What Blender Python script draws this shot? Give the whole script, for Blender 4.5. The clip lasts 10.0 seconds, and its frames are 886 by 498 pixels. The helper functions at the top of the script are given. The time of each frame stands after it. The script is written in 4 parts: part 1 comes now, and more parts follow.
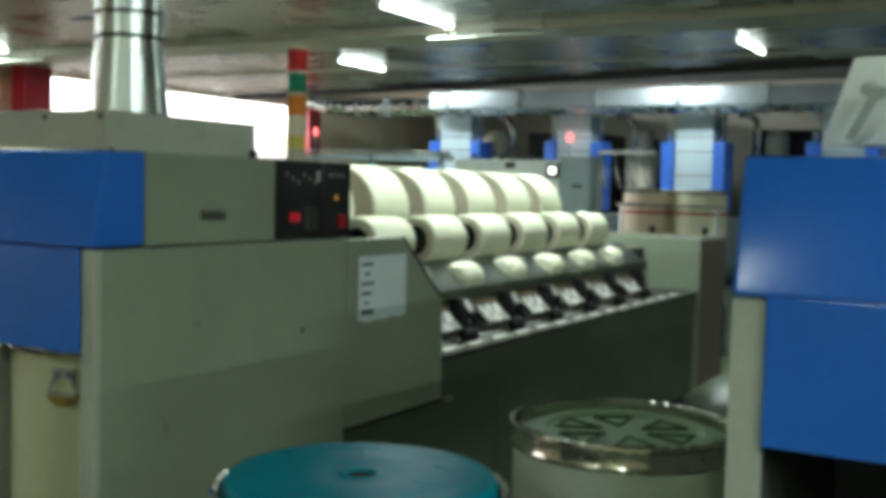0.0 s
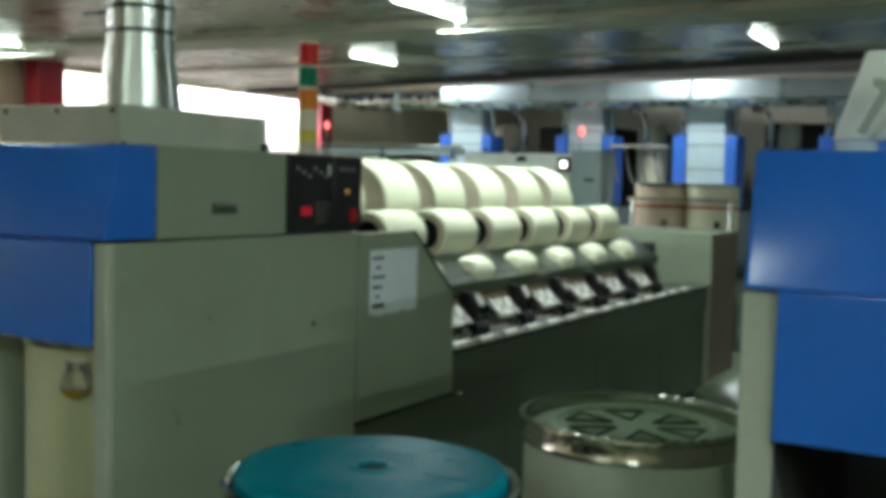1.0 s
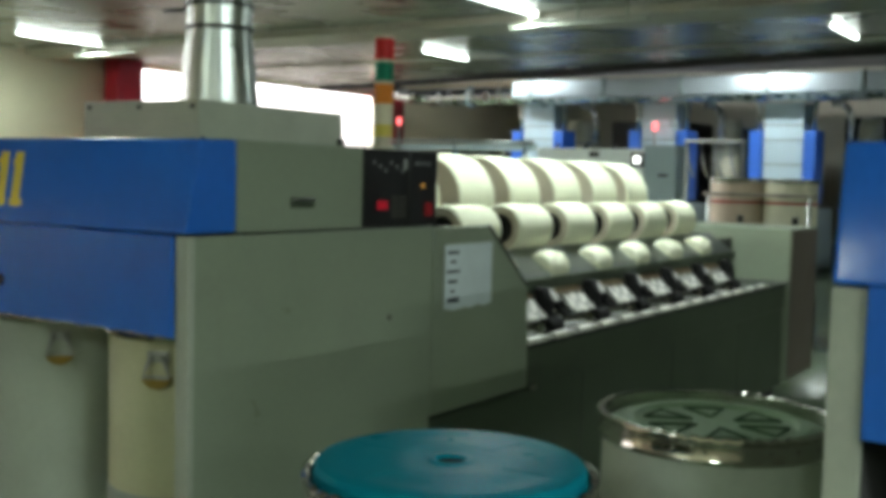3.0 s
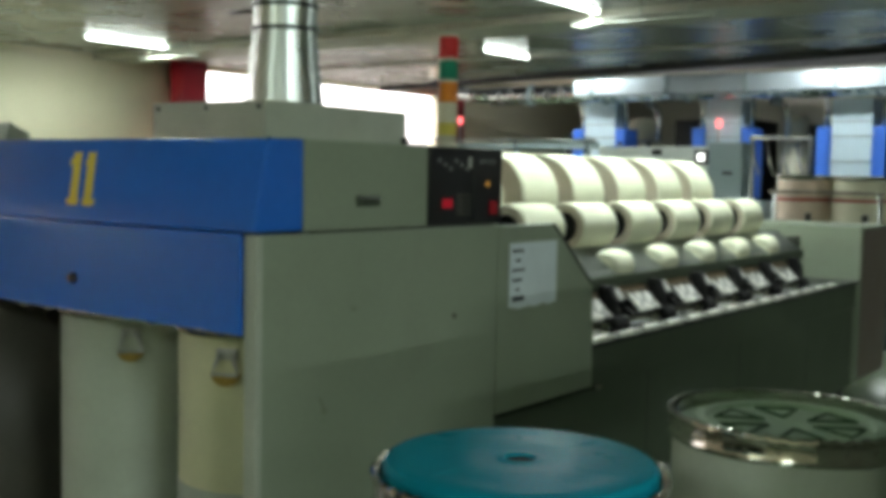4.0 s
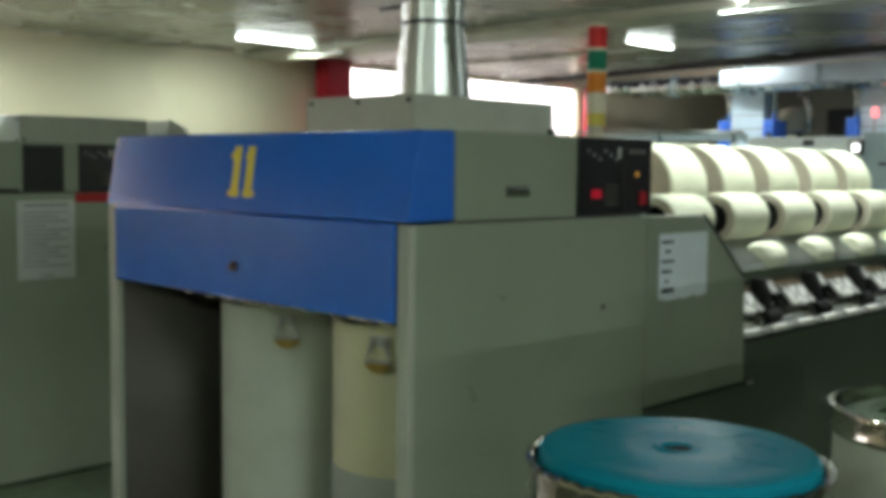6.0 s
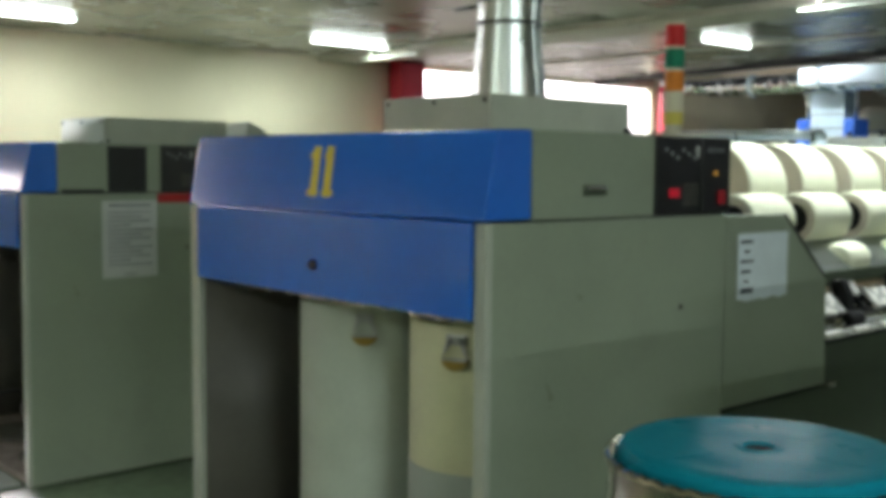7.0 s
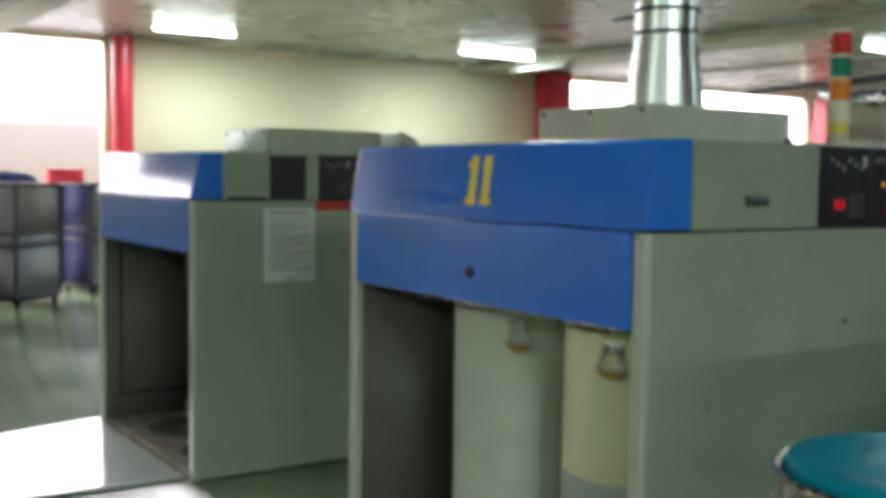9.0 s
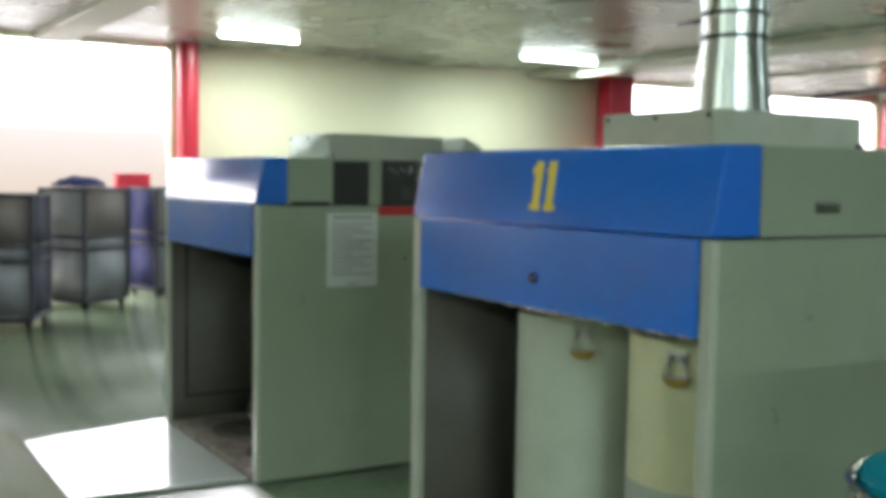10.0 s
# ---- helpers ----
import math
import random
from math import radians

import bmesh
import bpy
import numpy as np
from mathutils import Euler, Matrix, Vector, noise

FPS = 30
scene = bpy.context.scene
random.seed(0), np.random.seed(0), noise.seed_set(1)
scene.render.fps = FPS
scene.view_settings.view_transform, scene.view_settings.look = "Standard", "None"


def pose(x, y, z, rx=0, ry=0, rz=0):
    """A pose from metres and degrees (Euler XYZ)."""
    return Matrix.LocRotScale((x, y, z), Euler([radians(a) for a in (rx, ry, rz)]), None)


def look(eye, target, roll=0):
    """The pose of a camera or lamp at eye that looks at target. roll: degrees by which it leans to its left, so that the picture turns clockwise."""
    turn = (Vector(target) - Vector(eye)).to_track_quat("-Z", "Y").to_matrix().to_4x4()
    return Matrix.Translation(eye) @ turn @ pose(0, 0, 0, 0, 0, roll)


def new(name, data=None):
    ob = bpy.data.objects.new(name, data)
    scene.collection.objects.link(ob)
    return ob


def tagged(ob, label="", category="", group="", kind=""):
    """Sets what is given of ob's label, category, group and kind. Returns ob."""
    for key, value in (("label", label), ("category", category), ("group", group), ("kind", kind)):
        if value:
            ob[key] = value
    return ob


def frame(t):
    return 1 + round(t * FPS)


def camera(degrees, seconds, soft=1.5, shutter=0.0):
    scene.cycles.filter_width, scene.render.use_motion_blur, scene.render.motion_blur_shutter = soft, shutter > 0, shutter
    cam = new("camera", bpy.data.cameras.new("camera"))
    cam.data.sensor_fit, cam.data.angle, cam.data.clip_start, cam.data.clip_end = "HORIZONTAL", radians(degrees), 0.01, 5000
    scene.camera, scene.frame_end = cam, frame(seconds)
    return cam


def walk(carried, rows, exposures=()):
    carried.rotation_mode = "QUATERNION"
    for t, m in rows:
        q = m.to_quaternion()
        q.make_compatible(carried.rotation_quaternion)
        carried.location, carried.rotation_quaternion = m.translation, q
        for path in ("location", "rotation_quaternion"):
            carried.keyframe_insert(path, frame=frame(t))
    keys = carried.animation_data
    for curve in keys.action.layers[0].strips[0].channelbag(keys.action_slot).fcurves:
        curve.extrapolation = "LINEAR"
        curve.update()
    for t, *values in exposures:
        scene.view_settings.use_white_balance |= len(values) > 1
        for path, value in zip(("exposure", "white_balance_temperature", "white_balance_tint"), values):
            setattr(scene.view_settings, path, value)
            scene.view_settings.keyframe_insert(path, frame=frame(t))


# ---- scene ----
cam = camera(45.0, 10.0, soft=5.4)
PATH = [
    (0, (2.022, -1.832, 1.575), (1.047, -0.09, 1.46), 1.5),
    (0.5, (2.028, -1.837, 1.575), (1.046, -0.099, 1.455), 1.5),
    (1, (2.024, -1.834, 1.575), (1.031, -0.102, 1.448), 1.5),
    (1.5, (2.018, -1.828, 1.572), (1.008, -0.107, 1.44), 1.4),
    (2, (2.014, -1.827, 1.57), (0.979, -0.12, 1.437), 1.4),
    (2.5, (2.013, -1.833, 1.57), (0.947, -0.147, 1.434), 1.5),
    (4, (1.991, -1.839, 1.564), (0.795, -0.242, 1.423), 1.1),
    (4.5, (1.986, -1.847, 1.563), (0.739, -0.29, 1.417), 1.0),
    (5, (1.972, -1.846, 1.556), (0.678, -0.329, 1.409), 0.8),
    (5.5, (1.978, -1.859, 1.555), (0.634, -0.385, 1.403), 0.7),
    (7, (1.985, -1.896, 1.547), (0.5, -0.565, 1.393), 0.5),
    (7.5, (1.985, -1.909, 1.546), (0.456, -0.629, 1.394), 0.4),
    (8, (1.993, -1.924, 1.546), (0.42, -0.697, 1.396), 0.5),
    (8.5, (1.995, -1.937, 1.542), (0.382, -0.763, 1.398), 0.6),
    (9, (1.992, -1.956, 1.542), (0.342, -0.833, 1.405), 0.8),
    (9.5, (1.993, -1.966, 1.543), (0.306, -0.899, 1.411), 0.9),
    (10, (1.984, -1.966, 1.543), (0.274, -0.937, 1.414), 0.9),
]
walk(cam, [(t, look(eye, target, roll)) for t, eye, target, roll in PATH],
     exposures=[(0.0, 0.18, 6500, 10), (2.5, 0.18, 6550, 12), (5.0, 0.15, 6650, 15), (7.0, 0.43, 6500, 18), (8.5, 0.62, 6350, 18), (9.5, 0.72, 6300, 16), (10.0, 0.84, 6250, 14)])

# ---- light ----
CEIL = 3.5
WALL_X = -13.9

world = bpy.data.worlds.new("sky")
scene.world = world
world.use_nodes = True
sky = world.node_tree.nodes.new("ShaderNodeTexSky")
sky.sky_type = "NISHITA"
sky.sun_disc = False
sky.sun_elevation, sky.sun_rotation = radians(40), radians(-60)
world.node_tree.links.new(sky.outputs[0], world.node_tree.nodes["Background"].inputs[0])
world.node_tree.nodes["Background"].inputs[1].default_value = 0.1



def area_lamp(name, m, w, h, power, colour):
    data = bpy.data.lights.new(name, "AREA")
    data.shape, data.size, data.size_y, data.energy, data.color = "RECTANGLE", w, h, power, colour
    ob = new(name, data)
    ob.matrix_world = m
    return ob


# ---- materials ----
def base_material(name):
    m = bpy.data.materials.new(name)
    m.use_nodes = True
    return m, m.node_tree.nodes, m.node_tree.links, m.node_tree.nodes["Principled BSDF"]


def surface(name, colour, rough=0.5, metal=0.0, vary=0.12, scale=3.0, fine=60.0, bump=0.04, coat=0.0,
            stain=None, stain_amount=0.25, wave=0.0, stretch=(1, 1, 1), per_object=0.0, spec=0.5, ripple=0.0):
    """Paint, metal or plastic with blotches, fine grain, stains and a little relief."""
    m, n, l, p = base_material(name)
    tc = n.new("ShaderNodeTexCoord")
    mp = n.new("ShaderNodeMapping")
    mp.inputs["Scale"].default_value = stretch
    l.new(tc.outputs["Object"], mp.inputs[0])
    big, small = n.new("ShaderNodeTexNoise"), n.new("ShaderNodeTexNoise")
    for t, s, d in ((big, scale, 6), (small, fine, 4)):
        t.inputs["Scale"].default_value, t.inputs["Detail"].default_value = s, d
        l.new(mp.outputs[0], t.inputs["Vector"])
    ramp = n.new("ShaderNodeMapRange")
    ramp.inputs[1].default_value, ramp.inputs[2].default_value = 0.3, 0.7
    ramp.inputs[3].default_value, ramp.inputs[4].default_value = 1 - vary, 1 + vary
    l.new(big.outputs[0], ramp.inputs[0])
    grain = n.new("ShaderNodeMapRange")
    grain.inputs[1].default_value, grain.inputs[2].default_value = 0.3, 0.7
    grain.inputs[3].default_value, grain.inputs[4].default_value = 1 - vary * 0.4, 1 + vary * 0.4
    l.new(small.outputs[0], grain.inputs[0])
    mul = n.new("ShaderNodeMath")
    mul.operation = "MULTIPLY"
    l.new(ramp.outputs[0], mul.inputs[0])
    l.new(grain.outputs[0], mul.inputs[1])
    value = mul.outputs[0]
    if per_object:
        info = n.new("ShaderNodeObjectInfo")
        r = n.new("ShaderNodeMapRange")
        r.inputs[3].default_value, r.inputs[4].default_value = 1 - per_object, 1 + per_object
        l.new(info.outputs["Random"], r.inputs[0])
        m2 = n.new("ShaderNodeMath")
        m2.operation = "MULTIPLY"
        l.new(value, m2.inputs[0])
        l.new(r.outputs[0], m2.inputs[1])
        value = m2.outputs[0]
    mix = n.new("ShaderNodeMix")
    mix.data_type, mix.blend_type = "RGBA", "MULTIPLY"
    mix.inputs[0].default_value = 1.0
    mix.inputs[6].default_value = (*colour, 1)
    l.new(value, mix.inputs[7])
    out = mix.outputs[2]
    if stain:
        st = n.new("ShaderNodeTexNoise")
        st.inputs["Scale"].default_value, st.inputs["Detail"].default_value = scale * 1.7, 9
        st.inputs["Roughness"].default_value = 0.65
        l.new(mp.outputs[0], st.inputs["Vector"])
        k = n.new("ShaderNodeMapRange")
        k.inputs[1].default_value, k.inputs[2].default_value = 0.52, 0.75
        k.inputs[4].default_value = stain_amount
        l.new(st.outputs[0], k.inputs[0])
        sm = n.new("ShaderNodeMix")
        sm.data_type = "RGBA"
        sm.inputs[7].default_value = (*stain, 1)
        l.new(k.outputs[0], sm.inputs[0])
        l.new(out, sm.inputs[6])
        out = sm.outputs[2]
    l.new(out, p.inputs["Base Color"])
    rr = n.new("ShaderNodeMapRange")
    rr.inputs[1].default_value, rr.inputs[2].default_value = 0.3, 0.7
    rr.inputs[3].default_value, rr.inputs[4].default_value = max(0.03, rough * 0.8), min(1, rough * 1.25)
    l.new(big.outputs[0], rr.inputs[0])
    l.new(rr.outputs[0], p.inputs["Roughness"])
    p.inputs["Metallic"].default_value = metal
    p.inputs["Coat Weight"].default_value = coat
    p.inputs["Specular IOR Level"].default_value = spec
    p.inputs["Coat Roughness"].default_value = 0.15
    b = n.new("ShaderNodeBump")
    b.inputs["Strength"].default_value, b.inputs["Distance"].default_value = min(1, bump * 5), 0.004
    l.new(small.outputs[0], b.inputs["Height"])
    if wave:
        w = n.new("ShaderNodeBump")
        w.inputs["Strength"].default_value, w.inputs["Distance"].default_value = 1.0, wave
        l.new(big.outputs[0], w.inputs["Height"])
        l.new(w.outputs[0], b.inputs["Normal"])
    if ripple:   # shallow pressed waves along the sheet
        wv, rb = n.new("ShaderNodeTexWave"), n.new("ShaderNodeBump")
        wv.bands_direction = "X"
        wv.inputs["Scale"].default_value, wv.inputs["Distortion"].default_value = 2.6, 2.5
        wv.inputs["Detail Scale"].default_value = 0.8
        l.new(mp.outputs[0], wv.inputs["Vector"])
        rb.inputs["Distance"].default_value = ripple
        l.new(wv.outputs["Fac"], rb.inputs["Height"])
        l.new(b.outputs[0], rb.inputs["Normal"])
        b = rb
    l.new(b.outputs[0], p.inputs["Normal"])
    return m


def glow(name, colour, strength):
    m, n, l, p = base_material(name)
    p.inputs["Base Color"].default_value = (*colour, 1)
    p.inputs["Emission Color"].default_value = (*colour, 1)
    p.inputs["Emission Strength"].default_value = strength
    return m


BLUE = surface("blue_enamel", (0.018, 0.145, 0.60), 0.17, vary=0.07, scale=2.2, bump=0.006, wave=0.00015, spec=0.5, coat=0.15)
GREY = surface("grey_green_paint", (0.29, 0.335, 0.248), 0.34, vary=0.07, scale=1.6, bump=0.02, wave=0.001,
               stain=(0.20, 0.21, 0.16), stain_amount=0.30)
GREY_LIGHT = surface("pale_grey_paint", (0.42, 0.45, 0.37), 0.33, vary=0.08, scale=2.5, bump=0.02,
                     stain=(0.25, 0.25, 0.2), stain_amount=0.3)
APRON = surface("dull_green_grey_steel", (0.070, 0.090, 0.056), 0.5, vary=0.18, scale=2.0, bump=0.03, wave=0.003,
                stain=(0.05, 0.055, 0.04), stain_amount=0.4)
DARK = surface("dark_paint_and_shade", (0.035, 0.035, 0.033), 0.7, vary=0.2, scale=5)
INNER = surface("dull_paint_and_shade", (0.098, 0.092, 0.074), 0.6, vary=0.15, scale=2.5, stain=(0.06, 0.06, 0.05), stain_amount=0.5)
BLACK = surface("black_plastic", (0.012, 0.012, 0.014), 0.35, vary=0.2, scale=8, coat=0.2)
RUBBER = surface("black_rubber", (0.008, 0.008, 0.008), 0.7, spec=0.2, vary=0.2, scale=10)
CHROME = surface("polished_steel", (0.46, 0.45, 0.40), 0.12, 1.0, vary=0.12, scale=12, bump=0.03, stain=(0.2, 0.17, 0.12), stain_amount=0.35)
ALU = surface("worn_aluminium", (0.76, 0.74, 0.69), 0.28, 0.35, vary=0.3, scale=22, bump=0.08, stain=(0.10, 0.09, 0.07), stain_amount=0.6)
STEEL = surface("brushed_steel", (0.42, 0.43, 0.42), 0.34, 1.0, vary=0.15, scale=6, bump=0.03)
TRAY = surface("smooth_steel_tray", (0.26, 0.28, 0.26), 0.36, 1.0, vary=0.15, scale=4, bump=0.02, wave=0.003)
ZINC = surface("galvanised_duct", (0.60, 0.65, 0.62), 0.26, 1.0, vary=0.14, scale=5, fine=30, bump=0.03, wave=0.006, stretch=(1, 1, 0.3))
COTTON = surface("combed_cotton", (0.78, 0.79, 0.60), 0.95, vary=0.05, scale=9, fine=140, bump=0.16, stain=(0.7, 0.66, 0.5), stain_amount=0.3)
# lap ends: same cotton, coloured darker for their shaded side
COTTON_END = surface("cotton_end_shaded", (0.50, 0.45, 0.34), 0.95, vary=0.08, scale=14, fine=160, bump=0.16)
TEAL = surface("teal_moulded_plastic", (0.001, 0.185, 0.245), 0.30, vary=0.10, scale=5, bump=0.02, wave=0.0005, spec=0.06,
               stain=(0.03, 0.24, 0.27), stain_amount=0.3)
TEAL.node_tree.nodes["Principled BSDF"].inputs["IOR"].default_value = 1.18   # a waxy, hardly reflecting plastic
MINT = surface("pale_green_plastic", (0.30, 0.43, 0.27), 0.4, spec=0.35, vary=0.12, scale=8, bump=0.05, stain=(0.18, 0.24, 0.15), stain_amount=0.5)
MINT_RIB = surface("green_plastic_rib", (0.05, 0.11, 0.05), 0.6, spec=0.2, vary=0.12, scale=8)
CREAM = surface("cream_can_plastic", (0.60, 0.60, 0.38), 0.42, vary=0.07, scale=2.5, bump=0.02, coat=0.1, stain=(0.42, 0.36, 0.2), stain_amount=0.3)
MILK = surface("milky_green_can_plastic", (0.47, 0.52, 0.43), 0.40, vary=0.08, scale=2.5, bump=0.02, coat=0.1, stain=(0.33, 0.34, 0.26), stain_amount=0.3)
GREYBAND = surface("grey_can_base", (0.34, 0.38, 0.33), 0.5, vary=0.08)
BRASS = surface("worn_ochre_handle", (0.36, 0.24, 0.05), 0.45, 0.3, vary=0.2, scale=20)
YELLOW = surface("yellow_number_paint", (0.75, 0.60, 0.03), 0.5, vary=0.08, scale=20)
PAPER = surface("white_paper", (0.56, 0.58, 0.55), 0.7, vary=0.04, scale=8)
PAPER_BLUE = surface("bluish_paper", (0.72, 0.80, 0.83), 0.6, vary=0.06, scale=8)
INK = surface("dark_print", (0.05, 0.06, 0.08), 0.7, vary=0.2, scale=30)
INK_PALE = surface("grey_print", (0.28, 0.30, 0.30), 0.7, vary=0.2, scale=30)
RED = surface("red_enamel", (0.45, 0.012, 0.03), 0.4, vary=0.12, scale=3, bump=0.02, coat=0.3)
RED_PLASTIC = surface("red_plastic", (0.45, 0.02, 0.02), 0.4, vary=0.1, scale=8)
WALL = surface("cream_wall_paint", (0.80, 0.74, 0.53), 0.7, vary=0.04, scale=0.7, fine=25, bump=0.05, stain=(0.68, 0.60, 0.42), stain_amount=0.25)
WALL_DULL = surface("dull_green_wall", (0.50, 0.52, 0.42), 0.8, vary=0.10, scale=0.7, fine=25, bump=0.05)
CEILING = surface("grey_metal_ceiling", (0.40, 0.41, 0.385), 0.26, 0.5, vary=0.14, scale=0.8, fine=20, bump=0.006, ripple=0.002)
# dimness of the far ceiling is put into this near-black colour
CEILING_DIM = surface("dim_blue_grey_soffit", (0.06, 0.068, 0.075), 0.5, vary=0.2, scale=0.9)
BEAM = surface("painted_beam", (0.52, 0.50, 0.42), 0.45, vary=0.12, scale=1.5, stain=(0.25, 0.24, 0.2), stain_amount=0.4)
FLOOR = surface("worn_green_floor", (0.125, 0.170, 0.104), 0.20, vary=0.32, scale=0.9, fine=18, bump=0.012, spec=0.42,
                stain=(0.10, 0.11, 0.085), stain_amount=0.6)
DIRT = surface("dirty_base_iron", (0.34, 0.29, 0.245), 0.7, 0.1, vary=0.45, scale=13, fine=40, bump=0.2, stain=(0.03, 0.03, 0.03), stain_amount=0.7)
PLATE = surface("glossy_white_steel_plate", (0.66, 0.70, 0.66), 0.16, 0.0, vary=0.05, scale=3, bump=0.006, coat=0.6)
WHITE = surface("white_moulded_plastic", (0.80, 0.84, 0.80), 0.5, vary=0.05, scale=6)
PALE_BLUE = surface("pale_blue_enamel", (0.52, 0.66, 0.72), 0.4, vary=0.07, scale=1.5, stain=(0.4, 0.5, 0.52), stain_amount=0.3)
PALE_METAL = surface("pale_duct_metal", (0.40, 0.47, 0.50), 0.38, 0.5, vary=0.10, scale=1.5, wave=0.004)
CARD_GREY = surface("blue_grey_enamel", (0.30, 0.38, 0.39), 0.4, vary=0.08, scale=1.5)
BRIGHT_BLUE = surface("bright_blue_enamel", (0.04, 0.17, 0.68), 0.4, vary=0.08, scale=2)
PALE_CREAM = surface("pale_cream_plastic", (0.80, 0.78, 0.60), 0.5, vary=0.08, scale=3, stain=(0.55, 0.5, 0.36), stain_amount=0.3)
CANVAS = surface("grey_canvas", (0.20, 0.195, 0.21), 0.9, vary=0.08, scale=4, fine=200, bump=0.1)
CANVAS_BROWN = surface("brownish_canvas", (0.17, 0.135, 0.125), 0.9, vary=0.1, scale=4, fine=200, bump=0.1)
PURPLE = surface("dark_purple_cloth", (0.035, 0.027, 0.05), 0.85, vary=0.2, scale=6, fine=90, bump=0.12)
NAVY = surface("navy_cloth", (0.02, 0.022, 0.115), 0.85, vary=0.25, scale=6, fine=90, bump=0.15)
CART_STEEL = surface("dark_cart_frame", (0.05, 0.045, 0.06), 0.5, 0.2, vary=0.2, scale=8)
PEACH = surface("faded_brown_can", (0.74, 0.60, 0.48), 0.5, vary=0.12, scale=5)
LED_RED = glow("red_display", (0.40, 0.006, 0.02), 0.35)
SWITCH_RED = glow("dim_red_switch", (0.16, 0.004, 0.008), 0.3)
LED_ORANGE = glow("orange_indicator", (0.9, 0.45, 0.08), 0.12)
SCREEN = glow("lit_screen", (0.9, 0.95, 0.9), 2.5)
TUBE = glow("fluorescent_tube", (0.88, 1.0, 0.94), 14.0)
BEACON = glow("red_beacon_light", (1.0, 0.16, 0.16), 2.5)


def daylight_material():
    """Overcast sky graded by height; the warm low end imitates the lit cream wall."""
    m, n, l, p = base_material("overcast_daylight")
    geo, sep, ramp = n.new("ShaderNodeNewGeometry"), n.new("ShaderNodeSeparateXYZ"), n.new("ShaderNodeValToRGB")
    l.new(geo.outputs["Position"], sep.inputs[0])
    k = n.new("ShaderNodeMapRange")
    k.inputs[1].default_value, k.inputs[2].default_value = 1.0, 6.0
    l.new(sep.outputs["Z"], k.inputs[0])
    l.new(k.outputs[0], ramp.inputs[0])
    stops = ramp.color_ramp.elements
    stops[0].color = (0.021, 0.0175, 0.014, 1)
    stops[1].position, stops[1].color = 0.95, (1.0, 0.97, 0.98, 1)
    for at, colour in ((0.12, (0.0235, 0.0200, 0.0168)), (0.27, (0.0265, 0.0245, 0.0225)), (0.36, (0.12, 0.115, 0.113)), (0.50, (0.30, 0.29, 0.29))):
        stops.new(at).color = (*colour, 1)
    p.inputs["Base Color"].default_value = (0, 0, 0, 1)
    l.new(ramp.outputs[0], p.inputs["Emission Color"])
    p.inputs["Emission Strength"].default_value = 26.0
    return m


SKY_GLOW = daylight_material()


def lens_material(name, colour):
    m, n, l, p = base_material(name)
    p.inputs["Base Color"].default_value = (*colour, 1)
    p.inputs["Roughness"].default_value = 0.4
    p.inputs["Specular IOR Level"].default_value = 0.3
    return m


LENS_RED = lens_material("red_lens", (0.62, 0.02, 0.02))
LENS_GREEN = lens_material("green_lens", (0.01, 0.22, 0.13))
LENS_ORANGE = lens_material("orange_lens", (0.72, 0.22, 0.02))
LENS_WHITE = lens_material("clear_lens", (0.72, 0.66, 0.5))
LENS_YELLOW = lens_material("yellow_lens", (0.66, 0.55, 0.12))


def glass_material():
    m, n, l, p = base_material("window_glass")
    p.inputs["Transmission Weight"].default_value = 1.0
    p.inputs["Roughness"].default_value = 0.0
    p.inputs["IOR"].default_value = 1.02
    return m


GLASS = glass_material()


# ---- mesh helpers ----
def box(bm, x0, x1, y0, y1, z0, z1, bevel=0.0):
    v = [bm.verts.new((x, y, z)) for x in (x0, x1) for y in (y0, y1) for z in (z0, z1)]
    faces = [bm.faces.new([v[i] for i in q]) for q in
             ((0, 1, 3, 2), (4, 6, 7, 5), (0, 4, 5, 1), (2, 3, 7, 6), (0, 2, 6, 4), (1, 5, 7, 3))]
    if bevel:
        edges = list({e for f in faces for e in f.edges})
        bmesh.ops.bevel(bm, geom=edges, offset=bevel, segments=2, affect="EDGES", profile=0.6)
    return bm


def boxed(*a, bevel=0.0):
    return box(bmesh.new(), *a, bevel=bevel)


def prism(bm, outline, axis, a0, a1, bevel=0.0):
    """Extrudes an outline of pairs along an axis: x takes (y, z), y takes (x, z), z takes (x, y)."""
    def at(p, a):
        return {"x": (a, p[0], p[1]), "y": (p[0], a, p[1]), "z": (p[0], p[1], a)}[axis]
    lo, hi = [bm.verts.new(at(p, a0)) for p in outline], [bm.verts.new(at(p, a1)) for p in outline]
    n = len(outline)
    faces = [bm.faces.new(lo), bm.faces.new(hi[::-1])]
    faces += [bm.faces.new((lo[i], hi[i], hi[(i + 1) % n], lo[(i + 1) % n])) for i in range(n)]
    bmesh.ops.recalc_face_normals(bm, faces=faces)
    if bevel:
        edges = list({e for f in faces for e in f.edges})
        bmesh.ops.bevel(bm, geom=edges, offset=bevel, segments=2, affect="EDGES", profile=0.6)
    return bm


